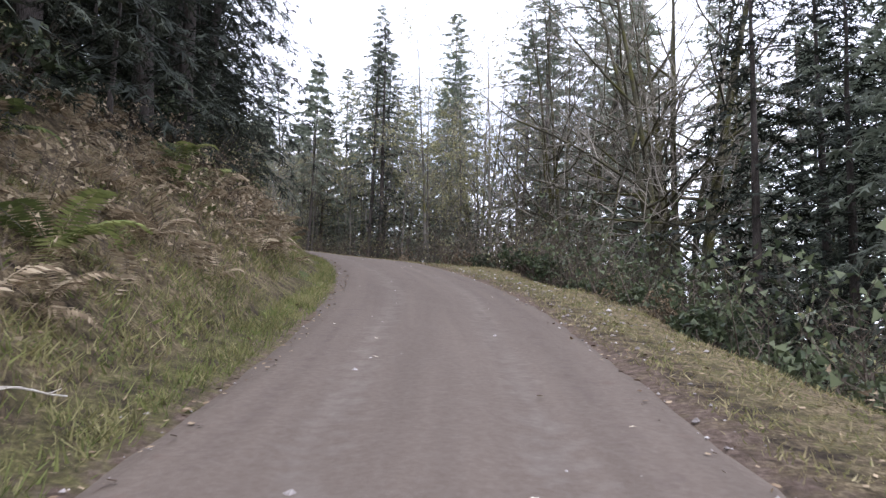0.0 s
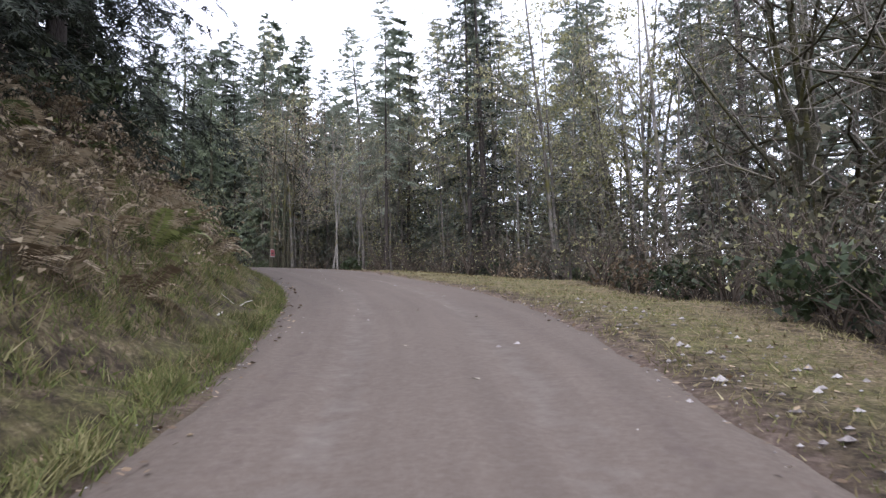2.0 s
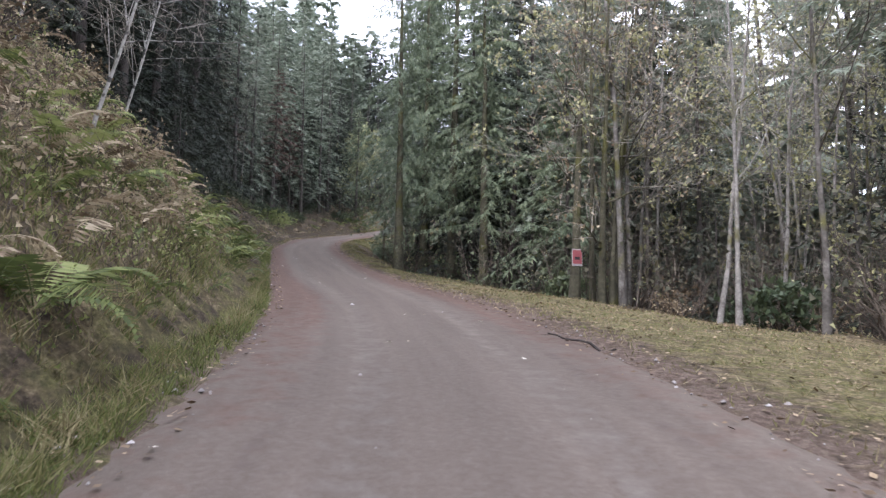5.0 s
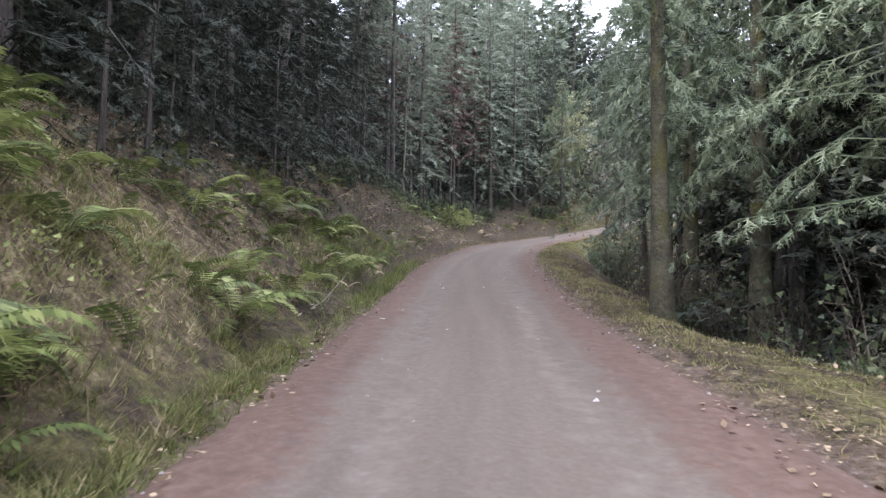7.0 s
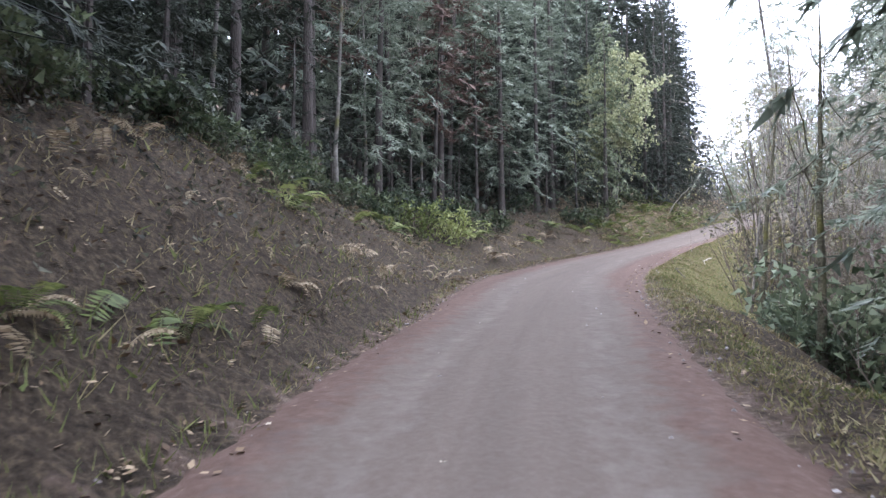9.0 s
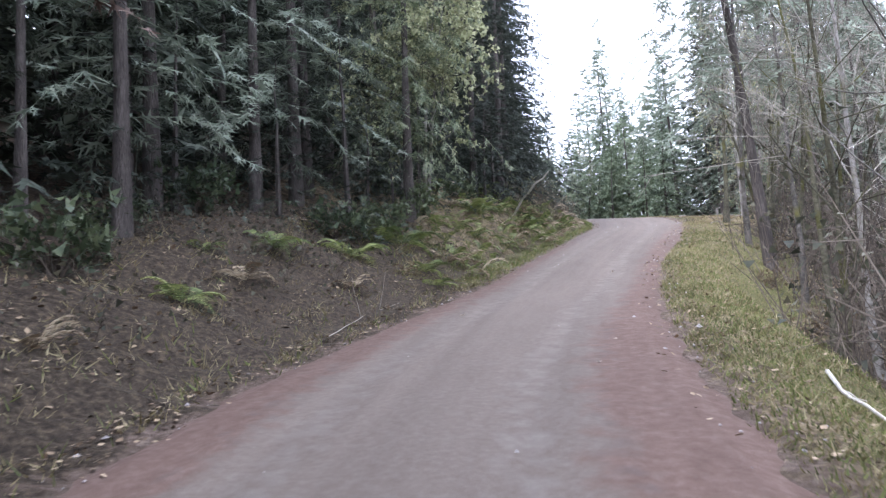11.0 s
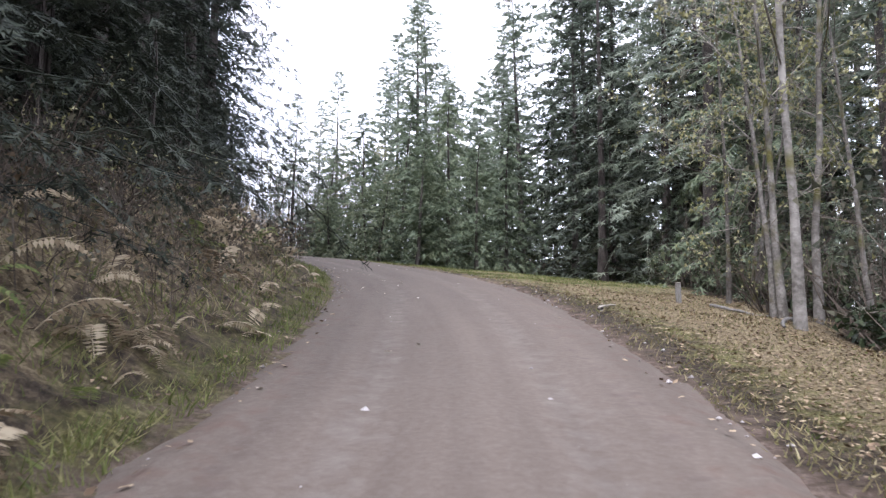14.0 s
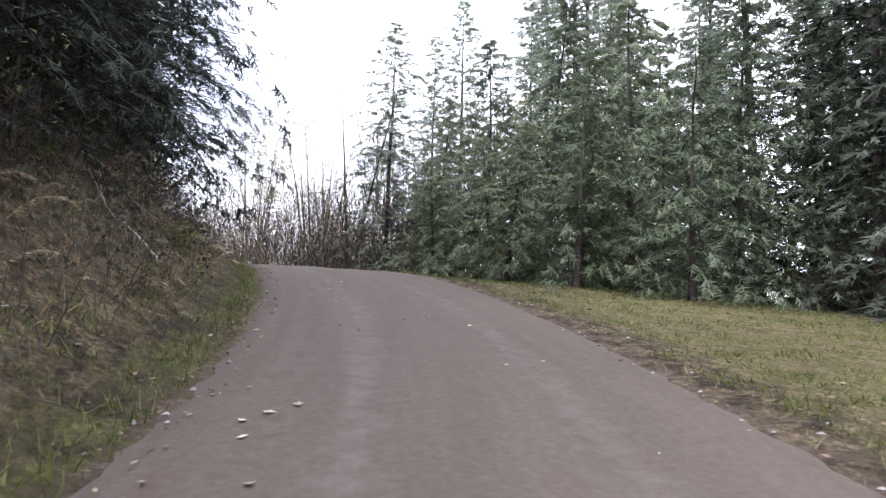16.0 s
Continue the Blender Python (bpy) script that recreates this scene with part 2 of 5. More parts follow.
def blend_by(name, key, layers, bump, bump_scale, rough=0.95, lane=""):
    """A ground surface of several earths laid side by side by the amounts stored on the mesh."""
    m = bpy.data.materials.new(name)
    m.use_nodes = True
    n, l = m.node_tree.nodes, m.node_tree.links
    p = n["Principled BSDF"]
    p.inputs["Roughness"].default_value, p.inputs["Specular IOR Level"].default_value = rough, 0.15
    tc, at = n.new("ShaderNodeTexCoord"), n.new("ShaderNodeAttribute")
    at.attribute_name = key
    sep = n.new("ShaderNodeSeparateColor")
    l.new(at.outputs["Color"], sep.inputs["Color"])
    last = None
    for k, (colours, scale) in enumerate(layers):
        tx, rp = n.new("ShaderNodeTexNoise"), n.new("ShaderNodeValToRGB")
        tx.inputs["Scale"].default_value, tx.inputs["Detail"].default_value, tx.inputs["Roughness"].default_value = scale, 9, 0.68
        l.new(tc.outputs["Object"], tx.inputs["Vector"])
        e = rp.color_ramp.elements
        while len(e) < len(colours):
            e.new(0.5)
        for i, c in enumerate(colours):
            e[i].position, e[i].color = 0.34 + 0.32 * i / (len(colours) - 1), (*c, 1)
        l.new(tx.outputs["Fac"], rp.inputs["Fac"])
        if last is None:
            last = rp.outputs["Color"]
            continue
        edge, add, mp, mx = n.new("ShaderNodeTexNoise"), n.new("ShaderNodeMath"), n.new("ShaderNodeMapRange"), n.new("ShaderNodeMixRGB")
        edge.inputs["Scale"].default_value, edge.inputs["Detail"].default_value = 2.5 + k, 8
        l.new(tc.outputs["Object"], edge.inputs["Vector"])
        add.operation = "ADD"
        l.new(sep.outputs[k - 1], add.inputs[0])
        l.new(edge.outputs["Fac"], add.inputs[1])
        mp.inputs["From Min"].default_value, mp.inputs["From Max"].default_value = 0.85, 1.15
        l.new(add.outputs[0], mp.inputs["Value"])
        l.new(mp.outputs["Result"], mx.inputs["Fac"])
        l.new(last, mx.inputs["Color1"])
        l.new(rp.outputs["Color"], mx.inputs["Color2"])
        last = mx.outputs["Color"]
    if lane:
        at2, sn, sr, mx = n.new("ShaderNodeAttribute"), n.new("ShaderNodeTexNoise"), n.new("ShaderNodeMapRange"), n.new("ShaderNodeMixRGB")
        at2.attribute_name = lane
        sn.inputs["Scale"].default_value, sn.inputs["Detail"].default_value = 1.0, 4
        sr.inputs["From Min"].default_value, sr.inputs["From Max"].default_value = 0.3, 0.7
        sr.inputs["To Min"].default_value, sr.inputs["To Max"].default_value = 0.9, 1.1
        mx.blend_type, mx.inputs["Fac"].default_value = "MULTIPLY", 1.0
        l.new(at2.outputs["Vector"], sn.inputs["Vector"])
        l.new(sn.outputs["Fac"], sr.inputs["Value"])
        l.new(last, mx.inputs["Color1"])
        l.new(sr.outputs["Result"], mx.inputs["Color2"])
        last = mx.outputs["Color"]
    l.new(last, p.inputs["Base Color"])
    b, bn = n.new("ShaderNodeBump"), n.new("ShaderNodeTexNoise")
    bn.inputs["Scale"].default_value, bn.inputs["Detail"].default_value, bn.inputs["Roughness"].default_value = bump_scale, 8, 0.7
    b.inputs["Strength"].default_value, b.inputs["Distance"].default_value = bump, 0.06
    l.new(tc.outputs["Object"], bn.inputs["Vector"])
    l.new(bn.outputs["Fac"], b.inputs["Height"])
    l.new(b.outputs["Normal"], p.inputs["Normal"])
    return m


# forest soil and litter; then grass turf, dry straw litter, red-brown earth
GROUND = blend_by("forest ground", "cover", [
    ([(0.022, 0.017, 0.012), (0.056, 0.042, 0.029), (0.12, 0.09, 0.06)], 13.0),
    ([(0.052, 0.05, 0.02), (0.125, 0.116, 0.046), (0.245, 0.213, 0.095)], 20.0),
    ([(0.075, 0.055, 0.033), (0.19, 0.145, 0.085), (0.36, 0.29, 0.18)], 18.0),
    ([(0.08, 0.057, 0.043), (0.142, 0.102, 0.079), (0.22, 0.167, 0.134)], 14.0)], 1.0, 22)
# packed grey gravel; then red-brown earth, pale worn wheel tracks, darker damp bands
ROAD_EARTH = blend_by("packed gravel and earth", "wear", [
    ([(0.108, 0.085, 0.069), (0.122, 0.097, 0.079), (0.138, 0.112, 0.093)], 16.0),
    ([(0.09, 0.057, 0.044), (0.112, 0.073, 0.057), (0.138, 0.095, 0.076)], 9.0),
    ([(0.133, 0.109, 0.092), (0.15, 0.125, 0.106), (0.17, 0.145, 0.125)], 12.0),
    ([(0.078, 0.06, 0.051), (0.094, 0.073, 0.063), (0.112, 0.088, 0.076)], 7.0)], 0.22, 40, 0.9, "lane")

# ---- plan: the road's middle line, and the lie of the land beside it ----
_nodes = np.array(ROAD)


def spline(nodes, per):
    pts = []
    for k in range(len(nodes) - 1):
        a, b, c, d = nodes[max(k - 1, 0)], nodes[k], nodes[k + 1], nodes[min(k + 2, len(nodes) - 1)]
        for j in range(per):
            u = j / per
            pts.append(0.5 * (2 * b + (c - a) * u + (2 * a - 5 * b + 4 * c - d) * u * u + (3 * b - a - 3 * c + d) * u**3))
    return np.array(pts + [nodes[-1]])


LINE = spline(_nodes, 18)
_step = np.hypot(*np.diff(LINE[:, :2], axis=0).T)
ALONG = np.r_[0, np.cumsum(_step)] - 45.0
_way = np.gradient(LINE[:, :2], axis=0)
_way /= np.linalg.norm(_way, axis=1)[:, None]
HEAD = np.unwrap(np.arctan2(-_way[:, 0], _way[:, 1]))


def spot(s, d):
    """The place on the plan s metres along the road and d metres to the left of its middle line."""
    s = np.asarray(s, float)
    x, y, h = (np.interp(s, ALONG, v) for v in (LINE[:, 0], LINE[:, 1], HEAD))
    return x - np.cos(h) * d, y - np.sin(h) * d


def along(x, y):
    """s, d of places on the plan."""
    x, y = np.asarray(x, float).ravel(), np.asarray(y, float).ravel()
    s, d = np.empty(len(x)), np.empty(len(x))
    for k in range(0, len(x), 20000):
        dx, dy = x[k:k + 20000, None] - LINE[None, ::2, 0], y[k:k + 20000, None] - LINE[None, ::2, 1]
        i = (dx * dx + dy * dy).argmin(1) * 2
        ox, oy, h = x[k:k + 20000] - LINE[i, 0], y[k:k + 20000] - LINE[i, 1], HEAD[i]
        ahead = -ox * np.sin(h) + oy * np.cos(h)
        side = -ox * np.cos(h) - oy * np.sin(h)
        far = np.hypot(ox, oy)
        s[k:k + 20000] = ALONG[i] + ahead
        d[k:k + 20000] = np.where(np.abs(ahead) > 0.6, np.sign(side) * far, side)
    return s, d


def curve(*pairs):
    p = np.array(pairs, float)
    return lambda s: np.interp(s, p[:, 0], p[:, 1])


left_edge = curve((0, 2.15), (45, 1.95), (70, 1.85), (88, 1.9), (96, 2.9), (105, 3.0), (113, 2.2), (130, 2.1), (147, 1.75), (165, 2.0))
right_edge = curve((0, 1.85), (25, 1.95), (35, 2.4), (56, 2.7), (64, 2.2), (70, 1.85), (85, 1.6), (95, 1.35), (115, 1.3), (121, 1.65), (131, 1.9), (141, 2.4), (155, 2.5), (172, 3.0))
verge_edge = curve((0, 3.3), (20, 3.6), (28, 4.8), (34, 6.0), (40, 7.8), (49, 9.0), (57, 6.5), (61, 5.0), (67, 2.9), (73, 2.4), (85, 2.0), (95, 1.9), (115, 1.8), (121, 2.5), (131, 3.6), (141, 6.0), (147, 9.0), (156, 13), (175, 13))
right_fall = curve((0, 0.5), (20, 0.42), (30, 0.16), (60, 0.16), (68, 0.45), (90, 0.55), (103, 0.8), (118, 0.62), (132, 0.3), (142, 0.12), (175, 0.1))
bank_rise = curve((-20, 0.85), (20, 0.9), (38, 1.15), (57, 1.2), (66, 0.85), (86, 0.9), (96, 0.65), (108, 0.42), (116, 0.55), (126, 0.75), (140, 0.6), (155, 0.85))
bank_high = curve((-20, 2.8), (28, 3.0), (43, 4.0), (57, 4.0), (66, 3.0), (85, 2.6), (96, 2.0), (108, 1.5), (122, 1.9), (140, 1.9), (155, 2.8))
bank_foot = curve((0, 0.7), (45, 0.7), (60, 0.6), (85, 0.45), (110, 0.8), (130, 0.6), (160, 0.7))


def rough(x, y, size, seed=0.0):
    """Smooth unevenness from crossed waves, about -1 to 1."""
    a, b = x / size, y / size
    return (np.sin(1.7 * a + 2.3 * b + seed) + np.sin(-2.9 * a + 1.3 * b + 2 * seed + 1) + np.sin(4.1 * a + 3.3 * b + 3 * seed) * 0.6 + np.sin(-5.3 * a + 6.1 * b + seed) * 0.4) / 3


def land(s, d, x, y):
    """Height of the ground."""
    base = np.interp(s, ALONG, LINE[:, 2])
    le, re, ve = left_edge(s), right_edge(s), verge_edge(s)
    l, r = d - le, -d - re
    foot, rise, high = bank_foot(s), bank_rise(s), bank_high(s)
    up = np.clip(l - foot, 0, None)
    run = high / rise
    bank = np.where(up < run, high * (up / run) ** 0.9, high + (up - run) * 0.34)
    bank = np.minimum(bank, 26) + 0.06 * np.clip(l, 0, foot)
    flat = np.clip(r, 0, np.maximum(ve - re, 0.05))
    over = np.clip(-d - ve, 0, None)
    fall = right_fall(s)
    down = -0.03 * flat - fall * np.minimum(over, 7) * np.minimum(1, 0.35 + over / 3) - 0.3 * np.clip(over - 12, 0, 70)
    z = np.where(d > 0, bank, down)
    out = np.maximum(np.maximum(l, r), 0)
    wild = np.maximum(np.clip(l - foot, 0, 1), np.clip((over + 0.3) / 1.5, 0, 1))
    z = z + wild * (0.16 * rough(x, y, 1.1) + 0.28 * rough(x, y, 3.7, 2.0)) + np.clip(out, 0, 1) * 0.035 * rough(x, y, 1.9, 1.0)
    z = np.where((l < 0) & (r < 0), -0.10, np.where(out < 0.25, z - 0.10 * (1 - out / 0.25) ** 2, z))
    near = np.exp(-(np.clip(np.abs(d) - 60, 0, None) / 60) ** 2)
    return (base + z) * near + (1 - near) * -10.0


def land_at(s, d):
    x, y = spot(s, d)
    return float(land(np.array([s]), np.array([d]), np.array([x]), np.array([y]))[0])


def mesh_of(name, verts, faces, mat, smooth=False):
    me = bpy.data.meshes.new(name)
    verts, faces = np.asarray(verts, np.float32), np.asarray(faces, np.int32)
    k = faces.shape[1]
    me.vertices.add(len(verts))
    me.vertices.foreach_set("co", verts.ravel())
    me.loops.add(faces.size)
    me.loops.foreach_set("vertex_index", faces.ravel())
    me.polygons.add(len(faces))
    me.polygons.foreach_set("loop_start", np.arange(len(faces), dtype=np.int32) * k)
    me.polygons.foreach_set("loop_total", np.full(len(faces), k, np.int32))
    me.polygons.foreach_set("use_smooth", np.full(len(faces), smooth))
    me.update(calc_edges=True)
    me.materials.append(mat)
    return me


def part(name, data, parent, label=""):
    ob = new(name, data)
    ob.parent = parent
    return tagged(ob, label)


def weights(me, key, rgb):
    a = me.color_attributes.new(key, "FLOAT_COLOR", "POINT")
    a.data.foreach_set("color", np.c_[rgb, np.ones(len(rgb))].astype(np.float32).ravel())


def grid_faces(nu, nv):
    i = np.arange((nu - 1) * (nv - 1))
    a = i // (nv - 1) * nv + i % (nv - 1)
    return np.stack([a, a + nv, a + nv + 1, a + 1], 1)


# ---- ground: one sheet out to the horizon ----
def ticks(lo, hi, step, reach):
    core = np.arange(lo, hi + step, step)
    grow, w = [], step
    while sum(grow) < reach:
        w *= 1.35
        grow.append(w)
    tail = np.cumsum(grow)
    return np.r_[lo - tail[::-1], core, core[-1] + tail]


gx, gy = ticks(-104, 22, 0.55, 3000), ticks(-10, 160, 0.55, 3000)
X, Y = (v.ravel() for v in np.meshgrid(gx, gy, indexing="ij"))
S, D = along(X, Y)
Z = land(S, D, X, Y)
ground_mesh = mesh_of("ground", np.c_[X, Y, Z], grid_faces(len(gx), len(gy)), GROUND, True)
le, re, ve = left_edge(S), right_edge(S), verge_edge(S)
turf = np.where(D > 0, np.clip(1.1 - (D - le) / np.interp(S, [60, 72, 128, 140], [2.8, 1.5, 2.4, 1.6]), 0, 1) * 0.55, np.clip((ve + 1.2 - np.abs(D)) / 1.5, 0, 1) * np.clip((-D - re) / 0.9, 0, 1) * 0.6)
turf = np.where((D < 0) & (S > 92) & (S < 124), np.clip((-D - re) / 0.7, 0, 1) * np.clip((ve + 3.5 - np.abs(D)) / 1.5, 0, 1) * 0.75, turf)
turf *= np.where(D > 0, np.interp(S, [64, 74, 110, 116], [1, 0.35, 0.1, 1]), 1)
straw = np.where(D > 0, np.clip((D - le) / 1.0, 0, 1) * np.clip(1 - (D - le - 6) / 4, 0, 1) * 0.52, np.maximum(np.clip(1 - np.abs(-D - ve) / 2.5, 0, 1) * np.where((S > 64) & (S < 98), 0.35, 0.6), np.clip((ve - np.abs(D)) / 1.0, 0, 1) * 0.44))
earth = np.clip(1 - np.where(D > 0, (D - le) / 0.4, (-D - re) / np.interp(S, [36, 44, 56, 64, 135, 143], [0.6, 1.5, 1.5, 0.6, 0.6, 0.3])), 0, 1) * 0.75
bare_soil = np.where(D > 0, np.interp(S, [66, 76, 92, 111, 117], [1, 0.55, 0.2, 0.0, 1]), 1)
straw *= bare_soil
straw = np.where((D < 0) & (S > 130) & (S < 144), np.clip((ve + 2 - np.abs(D)) / 1.0, 0, 1) * np.clip((-D - re - 0.6) / 0.8, 0, 1) * 0.75, straw)
weights(ground_mesh, "cover", np.c_[turf, straw, earth])
ground = tagged(new("ground", ground_mesh), "forest hillside ground with grass, straw and leaf litter", "ground", kind="structure")

# ---- road: packed gravel with worn wheel tracks and a ragged edge ----
rs = np.arange(-40, 200, 0.3)
ru = np.linspace(0, 1, 25)
SS, UU = (v.ravel() for v in np.meshgrid(rs, ru, indexing="ij"))
lo, hi = -right_edge(SS), left_edge(SS)
ragged = 0.13 * rough(SS, UU * 2, 0.9) + 0.08 * rough(SS, UU, 0.31, 4.0)
DD = lo - 0.12 + (hi - lo + 0.24) * UU + ragged * np.abs(2 * UU - 1) ** 6
RX, RY = spot(SS, DD)
mid = 0.5 * (lo + hi) + 0.15 * rough(SS, 0 * SS, 9.0, 1.0)
side = np.abs(DD - mid)
track = np.exp(-((side - 0.78) / 0.3) ** 2)
edge = np.clip(np.minimum(DD - lo, hi - DD) / 0.3 + 0.25, 0, 1)
RZ = np.interp(SS, ALONG, LINE[:, 2]) + 0.02 - 0.03 * track - 0.012 * side + 0.012 * rough(RX, RY, 0.5) - 0.09 * (1 - edge)
road_mesh = mesh_of("road", np.c_[RX, RY, RZ], grid_faces(len(rs), len(ru)), ROAD_EARTH, True)
red = np.clip((side - 0.8) / 0.7, 0, 1) * np.interp(SS, [0, 36, 45, 62, 90, 115, 130, 150], [0.24, 0.22, 0.32, 0.85, 0.85, 0.7, 0.36, 0.28])
lane = road_mesh.attributes.new("lane", "FLOAT_VECTOR", "POINT")
lane.data.foreach_set("vector", np.c_[SS * 0.16, DD * 3.2, 0 * SS].astype(np.float32).ravel())
weights(road_mesh, "wear", np.c_[red, track * 0.38 + 0.1, np.exp(-((side - 1.35) / 0.25) ** 2) * 0.4])
road = tagged(new("road", road_mesh), "unpaved road of packed reddish gravel with worn wheel tracks", "road", kind="structure")


# ---- plants ----
def tubes(lines, radii, sides):
    """Tapered tubes along lines, an array n x k x 3 with radii n x k, as vertices and faces."""
    lines, radii = np.asarray(lines, float), np.asarray(radii, float)
    n, k, _ = lines.shape
    way = np.gradient(lines, axis=1)
    way /= np.linalg.norm(way, axis=2)[..., None] + 1e-9
    ref = np.where(np.abs(way[..., 2:]) > 0.9, [1.0, 0, 0], [0, 0, 1.0])
    a = np.cross(way, ref)
    a /= np.linalg.norm(a, axis=2)[..., None] + 1e-9
    b = np.cross(way, a)
    t = np.arange(sides) * 2 * np.pi / sides
    ring = a[:, :, None] * np.cos(t)[:, None] + b[:, :, None] * np.sin(t)[:, None]
    v = (lines[:, :, None] + ring * radii[:, :, None, None]).reshape(-1, 3)
    f = []
    base = np.arange(n)[:, None, None] * k * sides
    i, j = np.arange(k - 1)[None, :, None] * sides, np.arange(sides)[None, None]
    jn = (np.arange(sides) + 1)[None, None] % sides
    f = np.stack([base + i + j, base + i + jn, base + i + sides + jn, base + i + sides + j], -1).reshape(-1, 4)
    return v, f


def merge(*packs):
    v, f, o = [], [], 0
    for a, b in packs:
        v.append(a)
        f.append(b + o)
        o += len(a)
    return np.concatenate(v), np.concatenate(f)


def halved(pack):
    """Four-cornered faces split into triangles."""
    v, f = pack
    return v, np.concatenate([f[:, [0, 1, 2]], f[:, [0, 2, 3]]])


def spikes(lines, radii):
    """Thin three-sided twigs that run out to a point: lines n x 2 x 3."""
    a, b = lines[:, 0], lines[:, -1]
    way = unit(b - a)
    p = unit(np.cross(way, [0.3, 0.5, 0.8]))
    q = np.cross(way, p)
    r = np.asarray(radii, float).reshape(-1, 1)
    v = np.stack([a + p * r, a - p * r * 0.5 + q * r * 0.87, a - p * r * 0.5 - q * r * 0.87, b], 1).reshape(-1, 3)
    o = (np.arange(len(a)) * 4)[:, None, None]
    return v, (o + np.array([[0, 1, 3], [1, 2, 3], [2, 0, 3]])).reshape(-1, 3)


def sprigs(root, tip, across):
    """Pointed sprigs, one triangle each, broad at the base."""
    v = np.stack([root + across, tip, root - across], 1).reshape(-1, 3)
    return v, np.arange(len(v)).reshape(-1, 3)


def blades(root, tip, across, fat=0.45):
    """Flat pointed leaves: a kite from root to tip, widest at fat, across: half width as a vector."""
    m = root + (tip - root) * fat
    v = np.stack([root, m + across, tip, m - across], 1).reshape(-1, 3)
    return v, np.arange(len(v)).reshape(-1, 4)


def unit(v):
    return v / (np.linalg.norm(v, axis=-1)[..., None] + 1e-9)


def fir_shape(seed, high, wide, bare, boughs, per, needle, droop=0.35, lacy=0.0, fine=1.0, tubed=True, sides=8, leaves=3, girth=1.0, foot=0.92):
    """A fir or cedar: straight trunk; crown of drooping boughs, each set with side sprays of needles. bare: clear share of the trunk."""
    g = np.random.default_rng(seed)
    zt = np.linspace(0, 1, 9)
    bend = np.cumsum(g.normal(0, 0.05, (9, 2)), 0)
    trunk_line = np.c_[bend * np.linspace(0, 1, 9)[:, None], zt * high]
    r0 = (0.0095 * high + 0.04) * girth
    trunk = tubes(trunk_line[None], (r0 * (1 - 0.95 * zt) * (1 + 0.35 * np.exp(-zt * 18)))[None], sides)
    n = boughs
    q = (np.arange(n) + g.random(n)) / n
    q = q ** foot
    zf = bare + (1 - bare) * q
    top = 1 - q
    length = wide * (0.92 * top ** 0.7 + 0.06) * g.uniform(0.72, 1.12, n) * np.where(g.random(n) < 0.12, 0.6, 1)
    az = np.arange(n) * 2.399963 + g.normal(0, 0.5, n)
    out = np.c_[np.cos(az), np.sin(az), 0 * az]
    z0 = zf * high
    rise = g.normal(0.12, 0.1, n) + 0.4 * (q - 0.3)
    u = np.linspace(0, 1, 5)
    line = np.stack([np.interp(zf, zt, trunk_line[:, 0])[:, None] + out[:, :1] * length[:, None] * u,
                     np.interp(zf, zt, trunk_line[:, 1])[:, None] + out[:, 1:2] * length[:, None] * u,
                     z0[:, None] + length[:, None] * (rise[:, None] * u - droop * u**2.2)], -1)
    line[:, 1:] += g.normal(0, 0.045, (n, 4, 3)) * length[:, None, None]
    bough = tubes(line, (0.0035 * length + 0.003)[:, None] * (1.15 - u), 3)
    k = per
    pu = (((np.arange(k) + 0.5) / k)[None] ** 0.65 + g.normal(0, 0.03, (n, k))).clip(0.08, 1)
    idx = np.minimum((pu * 4).astype(int), 3)
    w = (pu * 4 - idx)[..., None]
    rows = np.arange(n)[:, None]
    root = line[rows, idx] * (1 - w) + line[rows, idx + 1] * w
    ahead = unit(line[rows, idx + 1] - line[rows, idx])
    flat = unit(np.cross(ahead, [0, 0, 1.0]))
    roots, tips, across = [], [], []
    for sgn in (-1, 1):
        slen = (needle * (1.2 - 0.6 * pu) * (0.42 + 0.58 * np.minimum(1, length / wide * 1.5))[:, None] * g.uniform(0.65, 1.3, (n, k)))[..., None]
        way = unit(flat * sgn * g.uniform(0.5, 1.1, (n, k, 1)) + ahead * g.uniform(0.4, 1.0, (n, k, 1)) + np.array([0, 0, -1]) * (g.uniform(0.0, 0.5, (n, k, 1)) + lacy))
        nrm = unit(np.cross(way, ahead) + g.normal(0, 0.3, (n, k, 3)))
        wid = unit(np.cross(way, nrm))
        kinds = ((0.0, 1.0, 0.1 * fine), (0.35, 0.65 * sgn, 0.085 * fine), (0.3, -0.65 * sgn, 0.085 * fine))[:leaves]
        if leaves > 3:
            kinds = ((0.0, 1.0, 0.055 * fine), (0.15, 0.55, 0.055 * fine), (0.22, -0.55, 0.055 * fine), (0.45, 0.42, 0.05 * fine), (0.5, -0.42, 0.05 * fine), (0.7, 0.3, 0.045 * fine), (0.75, -0.3, 0.045 * fine))[:leaves]
        if leaves > 7:
            kinds = ((0.0, 1.0, 0.03 * fine), *((0.08 + 0.1 * j, (0.5 - 0.045 * j) * (1 if j % 2 else -1), 0.034 * fine) for j in range(leaves - 1)))
        for sh, ln, fr in kinds:
            rt = root + way * slen * sh
            tp = root + way * slen * (sh + 0.62 * abs(ln)) + (wid * slen * 0.64 * ln if sh else way * slen * 0.38) + g.normal(0, 0.03, (n, k, 3))
            roots.append(rt.reshape(-1, 3))
            tips.append(tp.reshape(-1, 3))
            across.append((unit(np.cross(unit(tp - rt), nrm)) * slen * fr).reshape(-1, 3))
    spray = sprigs(np.concatenate(roots), np.concatenate(tips), np.concatenate(across))
    return trunk, (merge(halved(bough), spray) if tubed else spray)


